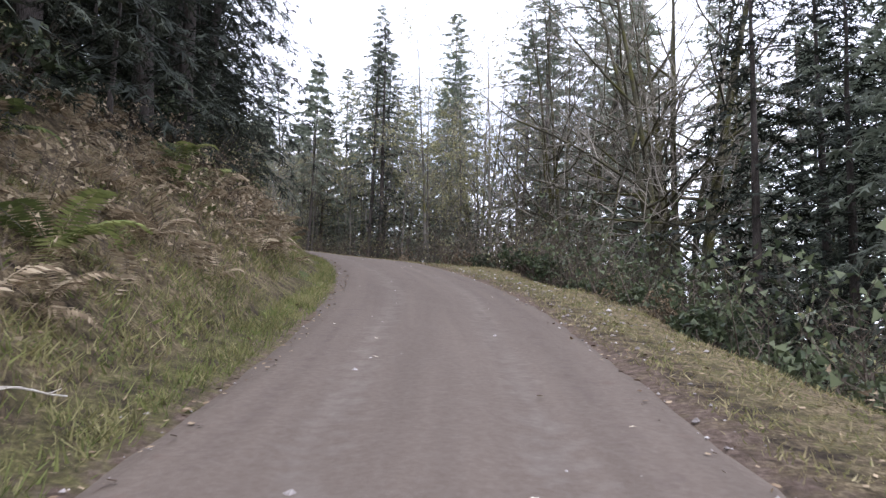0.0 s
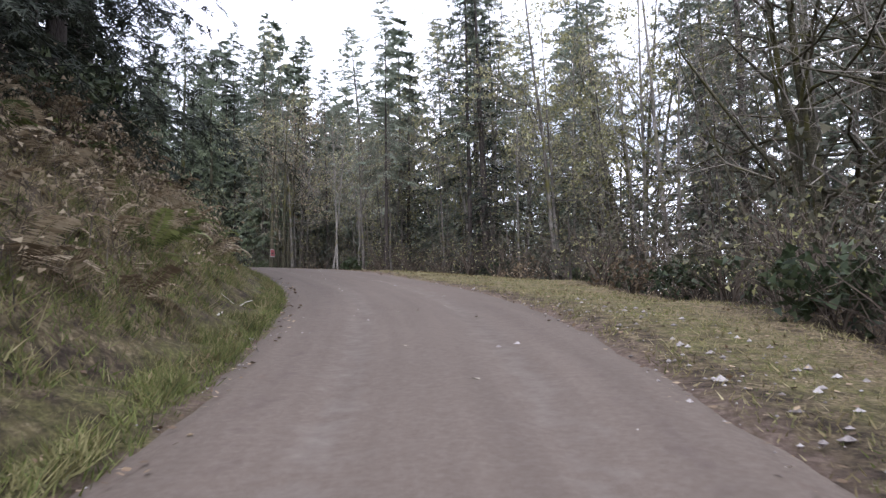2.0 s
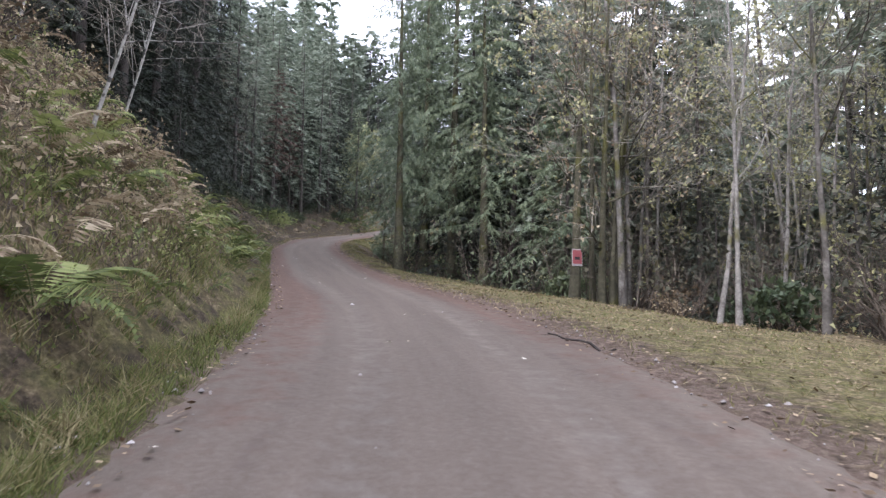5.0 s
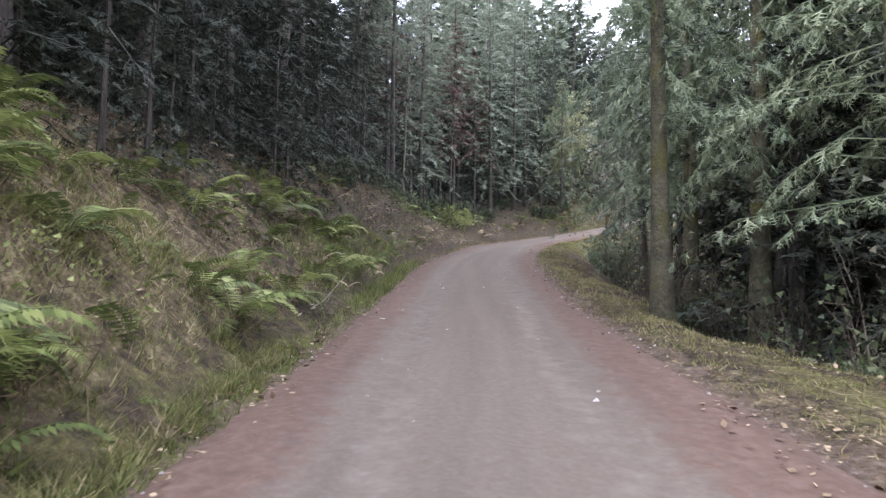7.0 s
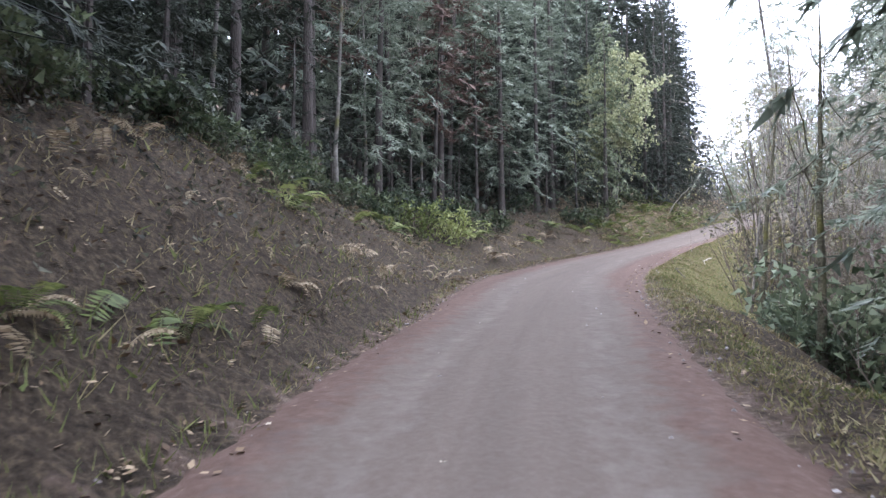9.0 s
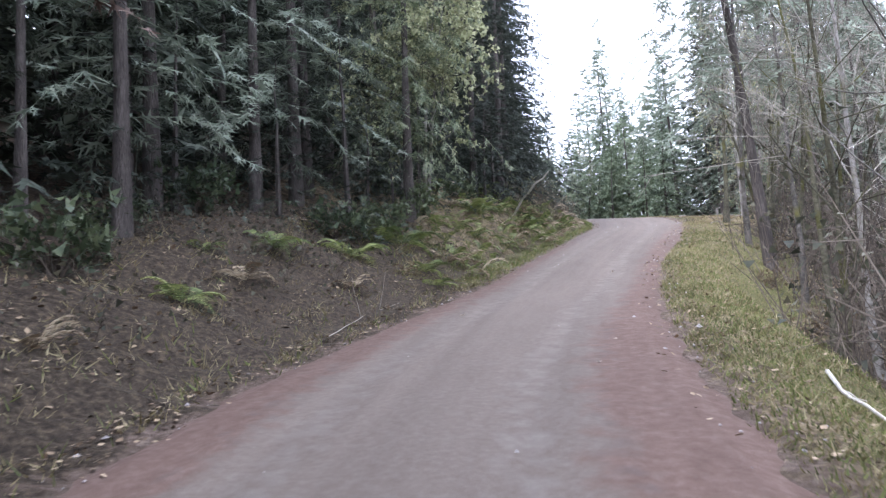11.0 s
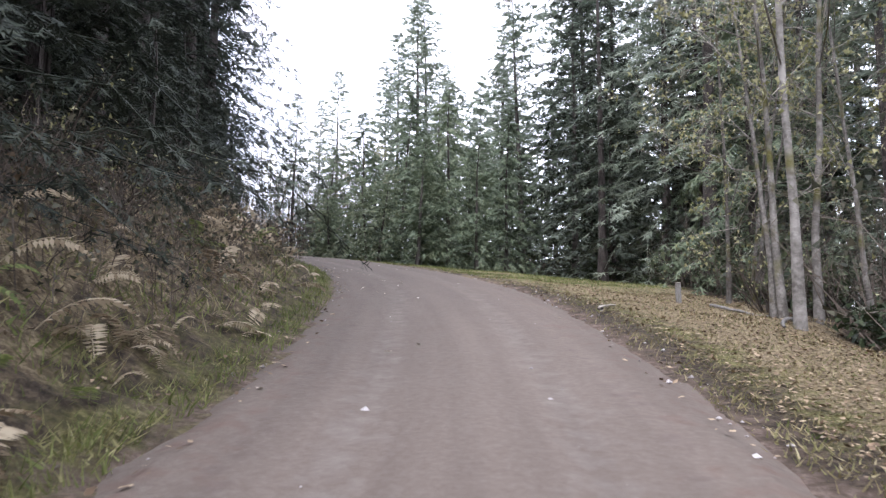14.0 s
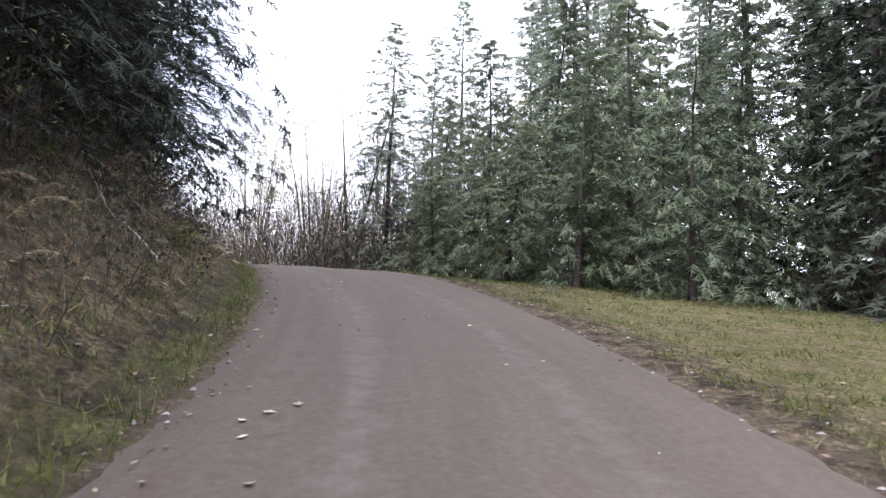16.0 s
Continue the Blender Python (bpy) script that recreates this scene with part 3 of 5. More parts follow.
def conifer(seed, *size, mat=None, bark=None, **more):
    trunk, crown = fir_shape(seed, *size, **more)
    return mesh_of("trunk", *trunk, bark or BARK_FIR, True), mesh_of("crown", *crown, mat)


def grow(g, line, radius, count, lo, hi, len_, lift, spread, wob, steps=5, thin=0.55):
    """Side shoots from each of n lines (n x k x 3): new lines and radii."""
    n, k, _ = line.shape
    u = (lo + (hi - lo) * (np.arange(count)[None] + g.random((n, count))) / count)
    idx = np.minimum((u * (k - 1)).astype(int), k - 2)
    w = (u * (k - 1) - idx)[..., None]
    rows = np.arange(n)[:, None]
    root = line[rows, idx] * (1 - w) + line[rows, idx + 1] * w
    ahead = unit(line[rows, idx + 1] - line[rows, idx])
    rad = radius[rows, idx] * (1 - w[..., 0]) + radius[rows, idx + 1] * w[..., 0]
    way = unit(ahead * (1 - spread) + unit(g.normal(0, 1, (n, count, 3))) * spread * 1.3 + np.array([0, 0, lift]))
    size = np.linalg.norm(line[:, -1] - line[:, 0], axis=1)[:, None] * len_ * (1.15 - 0.6 * u) * g.uniform(0.6, 1.2, (n, count))
    t = np.linspace(0, 1, steps)
    out = root[:, :, None] + way[:, :, None] * (size[..., None] * t)[..., None]
    out[:, :, 1:] += np.cumsum(g.normal(0, wob, (n, count, steps - 1, 3)), 2) * size[..., None, None] / steps
    out[..., 2] += lift * 0.35 * (size[..., None] * t**2)
    rr = np.minimum(rad * thin, 0.022 * size)[..., None] * (1.05 - 0.85 * t) + 0.002
    return out.reshape(n * count, steps, 3), rr.reshape(n * count, steps)


def broadleaf(seed, high, stems, lean, bark, leaves=0, leaf_mat=None, leaf=0.1, limbs=13, arch=0.0, start=0.3, fat=1.0, limb=0.6):
    """A leafless alder or maple: one or more stems, limbs, branches and twigs, with a few leaves or catkins where it has them."""
    g = np.random.default_rng(seed)
    t = np.linspace(0, 1, 8)
    st = []
    for k in range(stems):
        a = g.uniform(0, 6.28)
        tilt = lean * g.uniform(0.4, 1.0) * (1 if stems > 1 else 0.6)
        h = high * g.uniform(0.75, 1.0)
        x = np.cos(a) * (0.12 * stems * (stems > 1) + tilt * h * t**1.3) + np.cumsum(g.normal(0, 0.012 * h / 4, 8)) * (t > 0)
        y = np.sin(a) * (0.12 * stems * (stems > 1) + tilt * h * t**1.3) + np.cumsum(g.normal(0, 0.012 * h / 4, 8)) * (t > 0)
        st.append(np.c_[x, y, h * t])
    st = np.array(st)
    sr = (0.0085 * high * fat + 0.02) * (1.06 - 0.95 * t)[None] * (1 + 0.4 * np.exp(-t * 20))[None] * g.uniform(0.75, 1.05, (stems, 1))
    l1, r1 = grow(g, st, sr, max(5, round(limbs / stems**0.55)), start, 0.97, 0.36, 0.45 - arch, 0.75, 0.16, 6)
    r1 = r1 * limb
    l2, r2 = grow(g, l1, r1, 6, 0.25, 1.0, 0.5, 0.2, 0.6, 0.2, 3)
    l3, r3 = grow(g, l2, r2, 6, 0.2, 1.0, 0.55, 0.12, 0.6, 0.25, 2)
    trunk = mesh_of("trunk", *merge(tubes(st, sr, 8), tubes(l1, r1, 5)), bark, True)
    twig = mesh_of("crown", *merge(halved(tubes(l2, r2, 3)), spikes(l3, np.maximum(r3[:, 0], 0.006))), TWIG)
    leafs = None
    if leaves:
        pick = g.integers(0, len(l3), leaves)
        root = l3[pick, g.integers(0, 2, leaves)] + g.normal(0, 0.05, (leaves, 3))
        way = unit(g.normal(0, 1, (leaves, 3)) + [0, 0, -0.5])
        sz = leaf * g.uniform(0.6, 1.3, (leaves, 1))
        leafs = mesh_of("foliage", *sprigs(root, root + way * sz, unit(np.cross(way, g.normal(0, 1, (leaves, 3)))) * sz * 0.42), leaf_mat)
    return trunk, twig, leafs


def bush(seed, high, wide, stems, leaves, size, mat):
    g = np.random.default_rng(seed)
    az, t = g.uniform(0, 6.28, stems), np.linspace(0, 1, 5)
    reach = wide * g.uniform(0.2, 1, stems) ** 0.6
    h = high * g.uniform(0.55, 1, stems) * (1 - 0.35 * (reach / wide) ** 2)
    line = np.stack([np.cos(az)[:, None] * reach[:, None] * t**1.2, np.sin(az)[:, None] * reach[:, None] * t**1.2, h[:, None] * t**0.85], -1)
    line[:, 1:] += g.normal(0, 0.06, (stems, 4, 3)) * high * 0.5
    rad = np.outer(np.full(stems, 0.006 + 0.006 * high), 1.1 - t)
    l2, r2 = grow(g, line, rad, 4, 0.3, 1.0, 0.45, 0.1, 0.7, 0.2, 3)
    stem = mesh_of("branchwork", *merge(halved(tubes(line, rad, 3)), spikes(l2, r2[:, 0])), BRUSH)
    crown = None
    if leaves:
        pick = g.integers(0, len(l2), leaves)
        u = g.random(leaves)[:, None]
        root = l2[pick, 1] * (1 - u) + l2[pick, 2] * u + g.normal(0, 0.04 * high, (leaves, 3))
        way = unit(g.normal(0, 1, (leaves, 3)) + [0, 0, 0.1])
        sz = size * g.uniform(0.6, 1.3, (leaves, 1))
        crown = mesh_of("foliage", *sprigs(root, root + way * sz, unit(np.cross(way, g.normal(0, 1, (leaves, 3)))) * sz * 0.3), mat)
    return stem, crown


def frond_shape(seed, long, pairs=24, curl=0.75):
    """One arching fern frond: a midrib and two rows of pinnae."""
    g = np.random.default_rng(seed)
    t = np.linspace(0, 1, 7)
    rib = np.c_[long * (t - 0.18 * t**3), 0.03 * long * np.sin(3 * t), long * (0.85 * t - curl * 1.05 * t**2)]
    u = np.linspace(0.12, 0.98, pairs)
    root = np.c_[[np.interp(u, t, rib[:, k]) for k in range(3)]].T
    wide = long * 0.19 * np.sin(np.pi * (0.12 + 0.85 * u)) ** 0.7
    packs = [tubes(rib[None], (0.006 * (1.1 - t))[None], 3)]
    for sgn in (-1, 1):
        tip = root + np.c_[wide * 0.35, sgn * wide, -0.25 * wide + g.normal(0, 0.01, pairs)]
        packs.append(blades(root, tip, np.c_[np.full(pairs, long * 0.42 / pairs), 0 * u, 0.004 + 0 * u], 0.3))
    return merge(*packs)


def stand(name, meshes, labels, label, category, group=""):
    top = new(name)
    for (n, me), lb in zip(meshes, labels):
        if me:
            part(n, me, top, lb)
    return tagged(top, label, category, group)


def plant(top, s, d, scale=1.0, turn=0.0, lean=0.0, sink=0.12, tall=1.0):
    x, y = spot(s, d)
    m = pose(float(x), float(y), land_at(s, d) - sink, lean, lean * 0.5, turn)
    ob = copy_thing(top, m)
    ob.scale = (scale, scale, scale * tall)
    return ob


PROTO = []


def proto(top):
    PROTO.append(top)
    return top


def fir_kind(seed, high, wide, bare, boughs, per, needle, mat, label, **more):
    tr, cr = conifer(seed, high, wide, bare, boughs, per, needle, mat=mat, **more)
    return proto(stand("conifer_tree", [("trunk", tr), ("crown", cr)], ["", ""], label, "conifer", "conifers of the forest"))


def alder_kind(label, group, seed, *a, **k):
    tr, tw, lf = broadleaf(seed, *a, **k)
    return proto(stand("deciduous_tree", [("trunk", tr), ("crown", tw), ("foliage", lf)], ["", "", "sparse yellow-green leaves"], label, "tree", group))


def bush_kind(seed, high, wide, stems, leaves, size, mat, label):
    st, cr = bush(seed, high, wide, stems, leaves, size, mat)
    return proto(stand("shrub", [("branchwork", st), ("foliage", cr)], ["", ""], label, "shrub", "shrubs of the forest edge"))


def fern_kind(seed, long, mat, count, label, group):
    g = np.random.default_rng(seed)
    top = new("fern")
    two = [mesh_of("frond", *frond_shape(seed, long), mat), mesh_of("frond", *frond_shape(seed + 1, long * 0.85, 20, 0.95), mat)]
    for k in range(count):
        p = part("frond", two[k % 2], top)
        p.matrix_basis = pose(0, 0, 0.02, g.uniform(-12, 12), g.uniform(-28, 22), k * 360 / count + g.uniform(-18, 18))
    return proto(tagged(top, label, "fern", group))


FIRS = [fir_kind(11, 20, 4.9, 0.04, 170, 8, 0.66, NEEDLE, "tall green fir with drooping boughs", leaves=5, fine=1.75, tubed=True, droop=0.25),
        fir_kind(12, 23, 4.9, 0.16, 170, 8, 0.66, NEEDLE, "tall narrow fir with a clear lower trunk", leaves=5, fine=1.75, tubed=True, girth=0.8, droop=0.25),
        fir_kind(14, 16, 4.6, 0.02, 150, 8, 0.66, NEEDLE, "green fir with boughs almost to the ground", leaves=5, fine=1.75, tubed=True, droop=0.3)]
GREEN_FIRS = [fir_kind(18, 19, 5.0, 0.03, 150, 11, 0.6, NEEDLE, "green fir with fine spreading boughs", leaves=5, fine=1.15, droop=0.4),
              fir_kind(19, 24, 5.0, 0.18, 150, 11, 0.6, NEEDLE, "tall fir with a clear trunk and fine boughs", leaves=5, fine=1.15, droop=0.4)]
EDGE_FIRS = [fir_kind(13, 17, 4.9, 0.01, 140, 12, 0.46, SHADED_NEEDLE, "dense hemlock, needles darkened as shade, with boughs down to the bank", foot=1.15, droop=0.34, lacy=0.2, leaves=8, fine=1.3),
             fir_kind(15, 20, 4.7, 0.01, 145, 12, 0.46, SHADED_NEEDLE, "hemlock overhanging the roadside bank, needles darkened as shade", foot=1.15, droop=0.32, lacy=0.2, leaves=8, fine=1.3)]
# wood's shade below the road is laid into this needle colour too
SHADE_FIRS = [fir_kind(51, 18, 4.8, 0.03, 130, 9, 0.66, SHADED_NEEDLE, "hemlock below the road with boughs to the ground, needles darkened as shade", foot=1.15, droop=0.36, leaves=5, fine=1.3, tubed=False)]
OVERHANG = fir_kind(16, 20, 4.9, 0.05, 150, 14, 0.44, SHADED_NEEDLE, "hemlock with long boughs spread over the road, needles darkened as shade", foot=1.15, droop=0.3, lacy=0.25, leaves=9, fine=1.2)
TALL_FIR = fir_kind(49, 21, 4.6, 0.24, 120, 12, 0.6, NEEDLE, "tall fir with a knotty bare trunk and hanging crown", droop=0.5, leaves=7, fine=0.95, girth=0.6)
THICKET_CEDARS = [fir_kind(24, 7.0, 3.3, 0.0, 90, 10, 0.5, CEDAR, "bushy olive-green cedar spread wide to the ground", droop=0.3, lacy=0.35, leaves=5, fine=1.15),
                  fir_kind(25, 5.2, 3.0, 0.0, 80, 10, 0.46, PALE_CEDAR, "low pale green cedar with feathery boughs", droop=0.3, lacy=0.35, leaves=5, fine=1.1)]
CEDARS = [fir_kind(21, 17, 3.8, 0.22, 150, 13, 0.42, CEDAR, "green cedar with hanging flat sprays", droop=0.5, lacy=0.7, fine=1.25, leaves=9, girth=1.15, bark=BARK_MOSS),
          fir_kind(22, 11, 3.9, 0.03, 115, 11, 0.62, CEDAR, "young cedar with drooping green boughs", droop=0.5, lacy=0.4, fine=1.15, leaves=5)]
PALE = fir_kind(23, 12, 3.6, 0.16, 130, 12, 0.44, PALE_CEDAR, "pale green cedar with drooping sprays", droop=0.5, lacy=0.6, fine=1.1, leaves=8)
POLES = [fir_kind(41, 20, 2.7, 0.38, 90, 9, 0.62, NEEDLE, "slender fir with a long bare trunk", leaves=5, fine=1.1, girth=0.6),
         fir_kind(42, 17, 2.5, 0.32, 90, 9, 0.6, NEEDLE, "thin young fir with a bare trunk", leaves=5, fine=1.1, girth=0.6)]
DARK_POLES = [fir_kind(44, 20, 3.3, 0.1, 115, 11, 0.48, NEEDLE, "slender hemlock with sweeping grey-green boughs", leaves=5, fine=1.15, girth=0.65, droop=0.4),
              fir_kind(45, 18, 3.1, 0.14, 110, 11, 0.48, NEEDLE, "thin hemlock above the soil bank", leaves=5, fine=1.15, girth=0.6)]
RUSTY = fir_kind(43, 15, 2.3, 0.3, 70, 8, 0.6, DEAD_NEEDLE, "dead fir with rust-brown needles", leaves=3, fine=0.9, girth=0.6)
SAPLINGS = [fir_shape(46, 6.0, 2.4, 0.0, 44, 9, 0.3, droop=0.4, leaves=8, fine=1.5, foot=1.15, tubed=False, sides=4),
            fir_shape(48, 4.6, 2.3, 0.0, 42, 9, 0.3, droop=0.45, lacy=0.3, leaves=8, fine=1.5, foot=1.15, tubed=False, sides=4)]
BACK_FIRS = [fir_shape(17, 18, 4.8, 0.02, 84, 6, 0.95, leaves=4, fine=1.8, tubed=False, sides=5)]
TRUNKS = [fir_shape(47, 19, 2.6, 0.5, 50, 7, 0.66, leaves=4, fine=1.3, girth=0.7, tubed=False, sides=6),
          fir_shape(50, 16, 2.4, 0.42, 50, 7, 0.64, leaves=4, fine=1.3, girth=0.65, tubed=False, sides=6)]
WOODS = [fir_shape(31, 23, 4.8, 0.06, 60, 5, 1.7, fine=2.0, tubed=False, sides=4, leaves=3),
         fir_shape(32, 19, 4.5, 0.08, 56, 5, 1.7, fine=2.0, tubed=False, sides=4, leaves=3)]
ALDERS = [alder_kind("leafless alder with mossy grey stems", "leafless trees", 51, 12, 3, 0.16, BARK_ALDER, start=0.25, fat=0.55, limbs=18),
          alder_kind("slender leafless alder with grey bark", "leafless trees", 52, 14, 1, 0.08, BARK_ALDER, start=0.3, fat=0.6, limbs=17),
          alder_kind("leafless alder with a leaning mossy trunk", "leafless trees", 53, 11, 2, 0.3, BARK_MOSS, start=0.3, fat=0.65, limbs=15)]
BUDDED = [alder_kind("alder clump with sparse yellow-green leaves", "alders in young leaf", 61, 12, 4, 0.12, BARK_ALDER, 2300, BUDS, 0.11, start=0.2, fat=0.5, limbs=18),
          alder_kind("tall alder with sparse yellow-green leaves", "alders in young leaf", 62, 15, 2, 0.08, BARK_ALDER, 2300, BUDS, 0.11, start=0.22, fat=0.55, limbs=18)]
MAPLE = alder_kind("large leafless maple with arching mossy limbs", "leafless trees", 71, 15, 5, 0.3, BARK_MOSS, arch=0.3, start=0.16, limbs=44, fat=1.1, limb=1.0)
MOSSY = alder_kind("stout alder with thick green moss on its trunk", "leafless trees", 75, 9, 1, 0.12, BARK_MOSS, start=0.4, limbs=12, fat=1.1)
BIRCH = alder_kind("small pale-barked leaning birch without leaves", "pale birches", 81, 8, 1, 0.1, BARK_PALE, start=0.2, limbs=26, fat=0.45, limb=0.6)
MOSS_CLUMP = alder_kind("clump of mossy alder stems with a few brown leaves", "leafless trees", 77, 12.5, 4, 0.1, BARK_MOSS, 1800, FERN_BROWN, 0.1, start=0.18, limbs=20, fat=0.75)
LEAFY = alder_kind("broad-leaved tree in pale yellow-green leaf", "alders in young leaf", 65, 9.5, 3, 0.18, BARK_ALDER, 12000, LEAF_YOUNG, 0.12, start=0.12, fat=0.5, limbs=22)
BUSHES = [bush_kind(91, 1.6, 1.3, 15, 620, 0.19, SHRUB_LEAF, "dark evergreen shrub with small leaves"),
          bush_kind(92, 2.4, 1.6, 15, 700, 0.22, CEDAR, "tall green shrub at the forest edge"),
          bush_kind(93, 1.4, 1.2, 20, 380, 0.12, FERN_BROWN, "brown withered bramble with bare stems"),
          bush_kind(94, 2.6, 1.7, 24, 160, 0.09, BUDS, "bare twiggy brush at the forest edge")]
LEAFY_BUSH = bush_kind(95, 1.6, 1.2, 18, 1000, 0.13, FERN_GREEN, "bright leafy shrub at the top of the bank")
FERNS = [fern_kind(101, 0.95, FERN_GREEN, 12, "green sword fern with arching fronds", "green ferns"),
         fern_kind(103, 0.75, FERN_GREEN, 10, "small green sword fern", "green ferns")]
BRACKEN = [fern_kind(105, 0.8, FERN_BROWN, 9, "withered brown fern with hanging fronds", "withered ferns"),
           fern_kind(107, 0.65, FERN_BROWN, 8, "small withered brown fern", "withered ferns")]


# ---- trees, stretch by stretch: s along the road, d to its left ----
g = np.random.default_rng(7)


def row(kinds, places, lo=0.85, hi=1.15, tilt=2.0):
    for s, d in places:
        plant(kinds[int(g.integers(len(kinds)))], s, d, g.uniform(lo, hi), g.uniform(0, 360), g.normal(0, tilt))


def strip(s0, s1, d0, d1, gap):
    """Loosely spaced places in a strip of the plan."""
    out = []
    for s in np.arange(s0, s1, gap):
        for d in np.arange(d0, d1, gap):
            out.append((s + g.uniform(-0.42, 0.42) * gap, d + g.uniform(-0.42, 0.42) * gap))
    return out


STANDS = {"sapling": [], "back": [], "trunk": []}


def crowd(kind, places, lo=0.85, hi=1.15):
    """Trees too many and too close to be told apart: gathered here, joined further down."""
    STANDS[kind] += [(s, d, g.uniform(lo, hi)) for s, d in places]


# forest uphill, to the left: a wall of hemlocks, darkened in colour as shade, whose boughs hang over the bank
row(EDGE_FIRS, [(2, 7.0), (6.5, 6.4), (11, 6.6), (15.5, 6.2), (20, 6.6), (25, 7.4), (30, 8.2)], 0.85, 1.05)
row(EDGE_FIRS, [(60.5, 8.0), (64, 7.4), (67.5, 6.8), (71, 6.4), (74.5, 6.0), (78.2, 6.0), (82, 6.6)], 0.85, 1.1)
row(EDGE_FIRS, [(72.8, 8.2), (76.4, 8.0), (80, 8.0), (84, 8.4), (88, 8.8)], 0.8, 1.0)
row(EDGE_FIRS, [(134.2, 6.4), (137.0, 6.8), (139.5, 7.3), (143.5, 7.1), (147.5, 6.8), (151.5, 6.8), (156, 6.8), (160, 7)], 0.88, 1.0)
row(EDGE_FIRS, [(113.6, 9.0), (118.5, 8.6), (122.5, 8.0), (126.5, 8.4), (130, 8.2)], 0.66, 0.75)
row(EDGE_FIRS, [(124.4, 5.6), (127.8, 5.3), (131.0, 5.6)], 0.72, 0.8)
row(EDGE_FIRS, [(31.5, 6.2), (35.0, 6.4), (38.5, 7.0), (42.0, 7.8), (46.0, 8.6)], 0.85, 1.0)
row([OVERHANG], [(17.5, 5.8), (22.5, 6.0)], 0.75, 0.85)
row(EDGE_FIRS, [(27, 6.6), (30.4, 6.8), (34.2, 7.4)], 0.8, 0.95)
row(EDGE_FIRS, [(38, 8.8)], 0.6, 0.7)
crowd("back", [(4, 10), (8.5, 9.5), (13, 9.6), (17.5, 9.6), (22, 9.8), (26.5, 10.6), (31, 11.2), (36, 12), (62, 11), (66, 10.3), (69.5, 10), (73, 10), (77, 10), (81, 10.4), (85, 11)], 0.9, 1.15)
crowd("back", [(116, 11.5), (120.5, 11.4), (124.5, 11), (128.5, 11)], 0.6, 0.7)
crowd("back", [(132, 10.4), (135.5, 10.2), (139, 10.2), (142.5, 9.6), (146, 9.4), (149.5, 9), (153.5, 9.2), (158, 9.6), (163, 9), (144, 13), (150, 13), (156, 13)], 0.9, 1.1)
crowd("back", [(150, 7.8), (153.2, 7.4), (156, 8.4), (159, 8.0), (28.6, 8.8), (32.4, 9.2), (36, 9.8)], 0.9, 1.1)
row([OVERHANG], [(166.5, 5.0), (170.0, 5.5), (173.0, 6.1)], 0.85, 0.95)
row([OVERHANG], [(150.4, 5.0), (160, 4.7), (163.6, 4.9)], 0.75, 0.9)
crowd("back", [(101, 9.6), (104.5, 10), (108, 9.6), (111, 9.4), (114.5, 9.8), (106, 12.5), (110, 12.5), (98, 11)], 0.5, 0.68)
row([OVERHANG], [(133.5, 6.8), (138.2, 6.6)], 0.85, 0.95)
row([OVERHANG], [(129, 6.0), (119.6, 7.4), (115.8, 7.8)], 0.7, 0.8)
row([OVERHANG], [(149.5, 5.4), (153.6, 5.2), (158, 5.8)], 0.8, 0.95)
# young trees added to fill the dark hollow; its shade is in their needles
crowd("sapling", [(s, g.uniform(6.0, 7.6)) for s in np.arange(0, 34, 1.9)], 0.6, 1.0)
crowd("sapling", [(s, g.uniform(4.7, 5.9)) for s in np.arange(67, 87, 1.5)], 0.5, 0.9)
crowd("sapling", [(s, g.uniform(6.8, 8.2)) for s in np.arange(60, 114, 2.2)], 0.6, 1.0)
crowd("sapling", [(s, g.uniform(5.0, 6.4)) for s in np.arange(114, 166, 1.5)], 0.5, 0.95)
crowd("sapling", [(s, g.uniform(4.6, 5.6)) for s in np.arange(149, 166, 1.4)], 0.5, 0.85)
row(EDGE_FIRS, [(154.8, 5.4), (158.6, 5.0), (162.4, 5.8), (166.0, 6.4), (168.5, 8.6)], 0.8, 0.95)
plant(LEAFY, 118.6, 5.8, 1.05, 20)
plant(PALE, 116.8, 5.2, 0.95, 40)
# slender firs, alders and a dead fir above the bare soil cut
row(EDGE_FIRS, [(84.0, 7.4), (86.6, 7.6), (89.4, 7.8)], 0.75, 0.85)
row(DARK_POLES + POLES[:1], [(91.5, 7.6), (93.5, 6.8), (96, 8.2), (98.6, 7.4), (101.2, 8.4), (103.8, 7.6), (106.2, 8.6), (110.4, 8.2), (114.5, 7.4)], 0.9, 1.1, 1)
row(ALDERS[1:2], [(90.4, 7.4), (95, 6.8), (99.8, 8.6), (104.8, 9.0)], 0.85, 1.05, 2)
row([RUSTY], [(102.4, 7.2), (107, 7.6), (97.2, 9)], 0.8, 0.95, 1)
row(DARK_POLES[:1], [(108.3, 7.0), (112.7, 7.4)], 0.9, 0.95, 0.5)
crowd("back", [(88, 10.5), (93, 11), (98, 11.5), (103, 11.5), (107.5, 11.5), (112, 11.5)], 0.9, 1.1)
# maples, alders and firs beyond the right-hand verge
plant(MAPLE, 25.0, -11.5, 1.25, 40)
plant(MAPLE, 28.5, -14.5, 1.2, 160)
plant(MAPLE, 34.0, -13.0, 1.1, 280)
plant(MAPLE, 46.5, -20.0, 1.1, 200)
row(ALDERS + BUDDED, [(38.2, -13.5), (41.2, -13.6), (44, -12), (36, -16), (46, -15), (50, -13.2), (23, -16), (40, -15.5), (48, -17)], 1.0, 1.35, 4)
plant(ALDERS[2], 33.8, -11.0, 1.0, 150, 5)
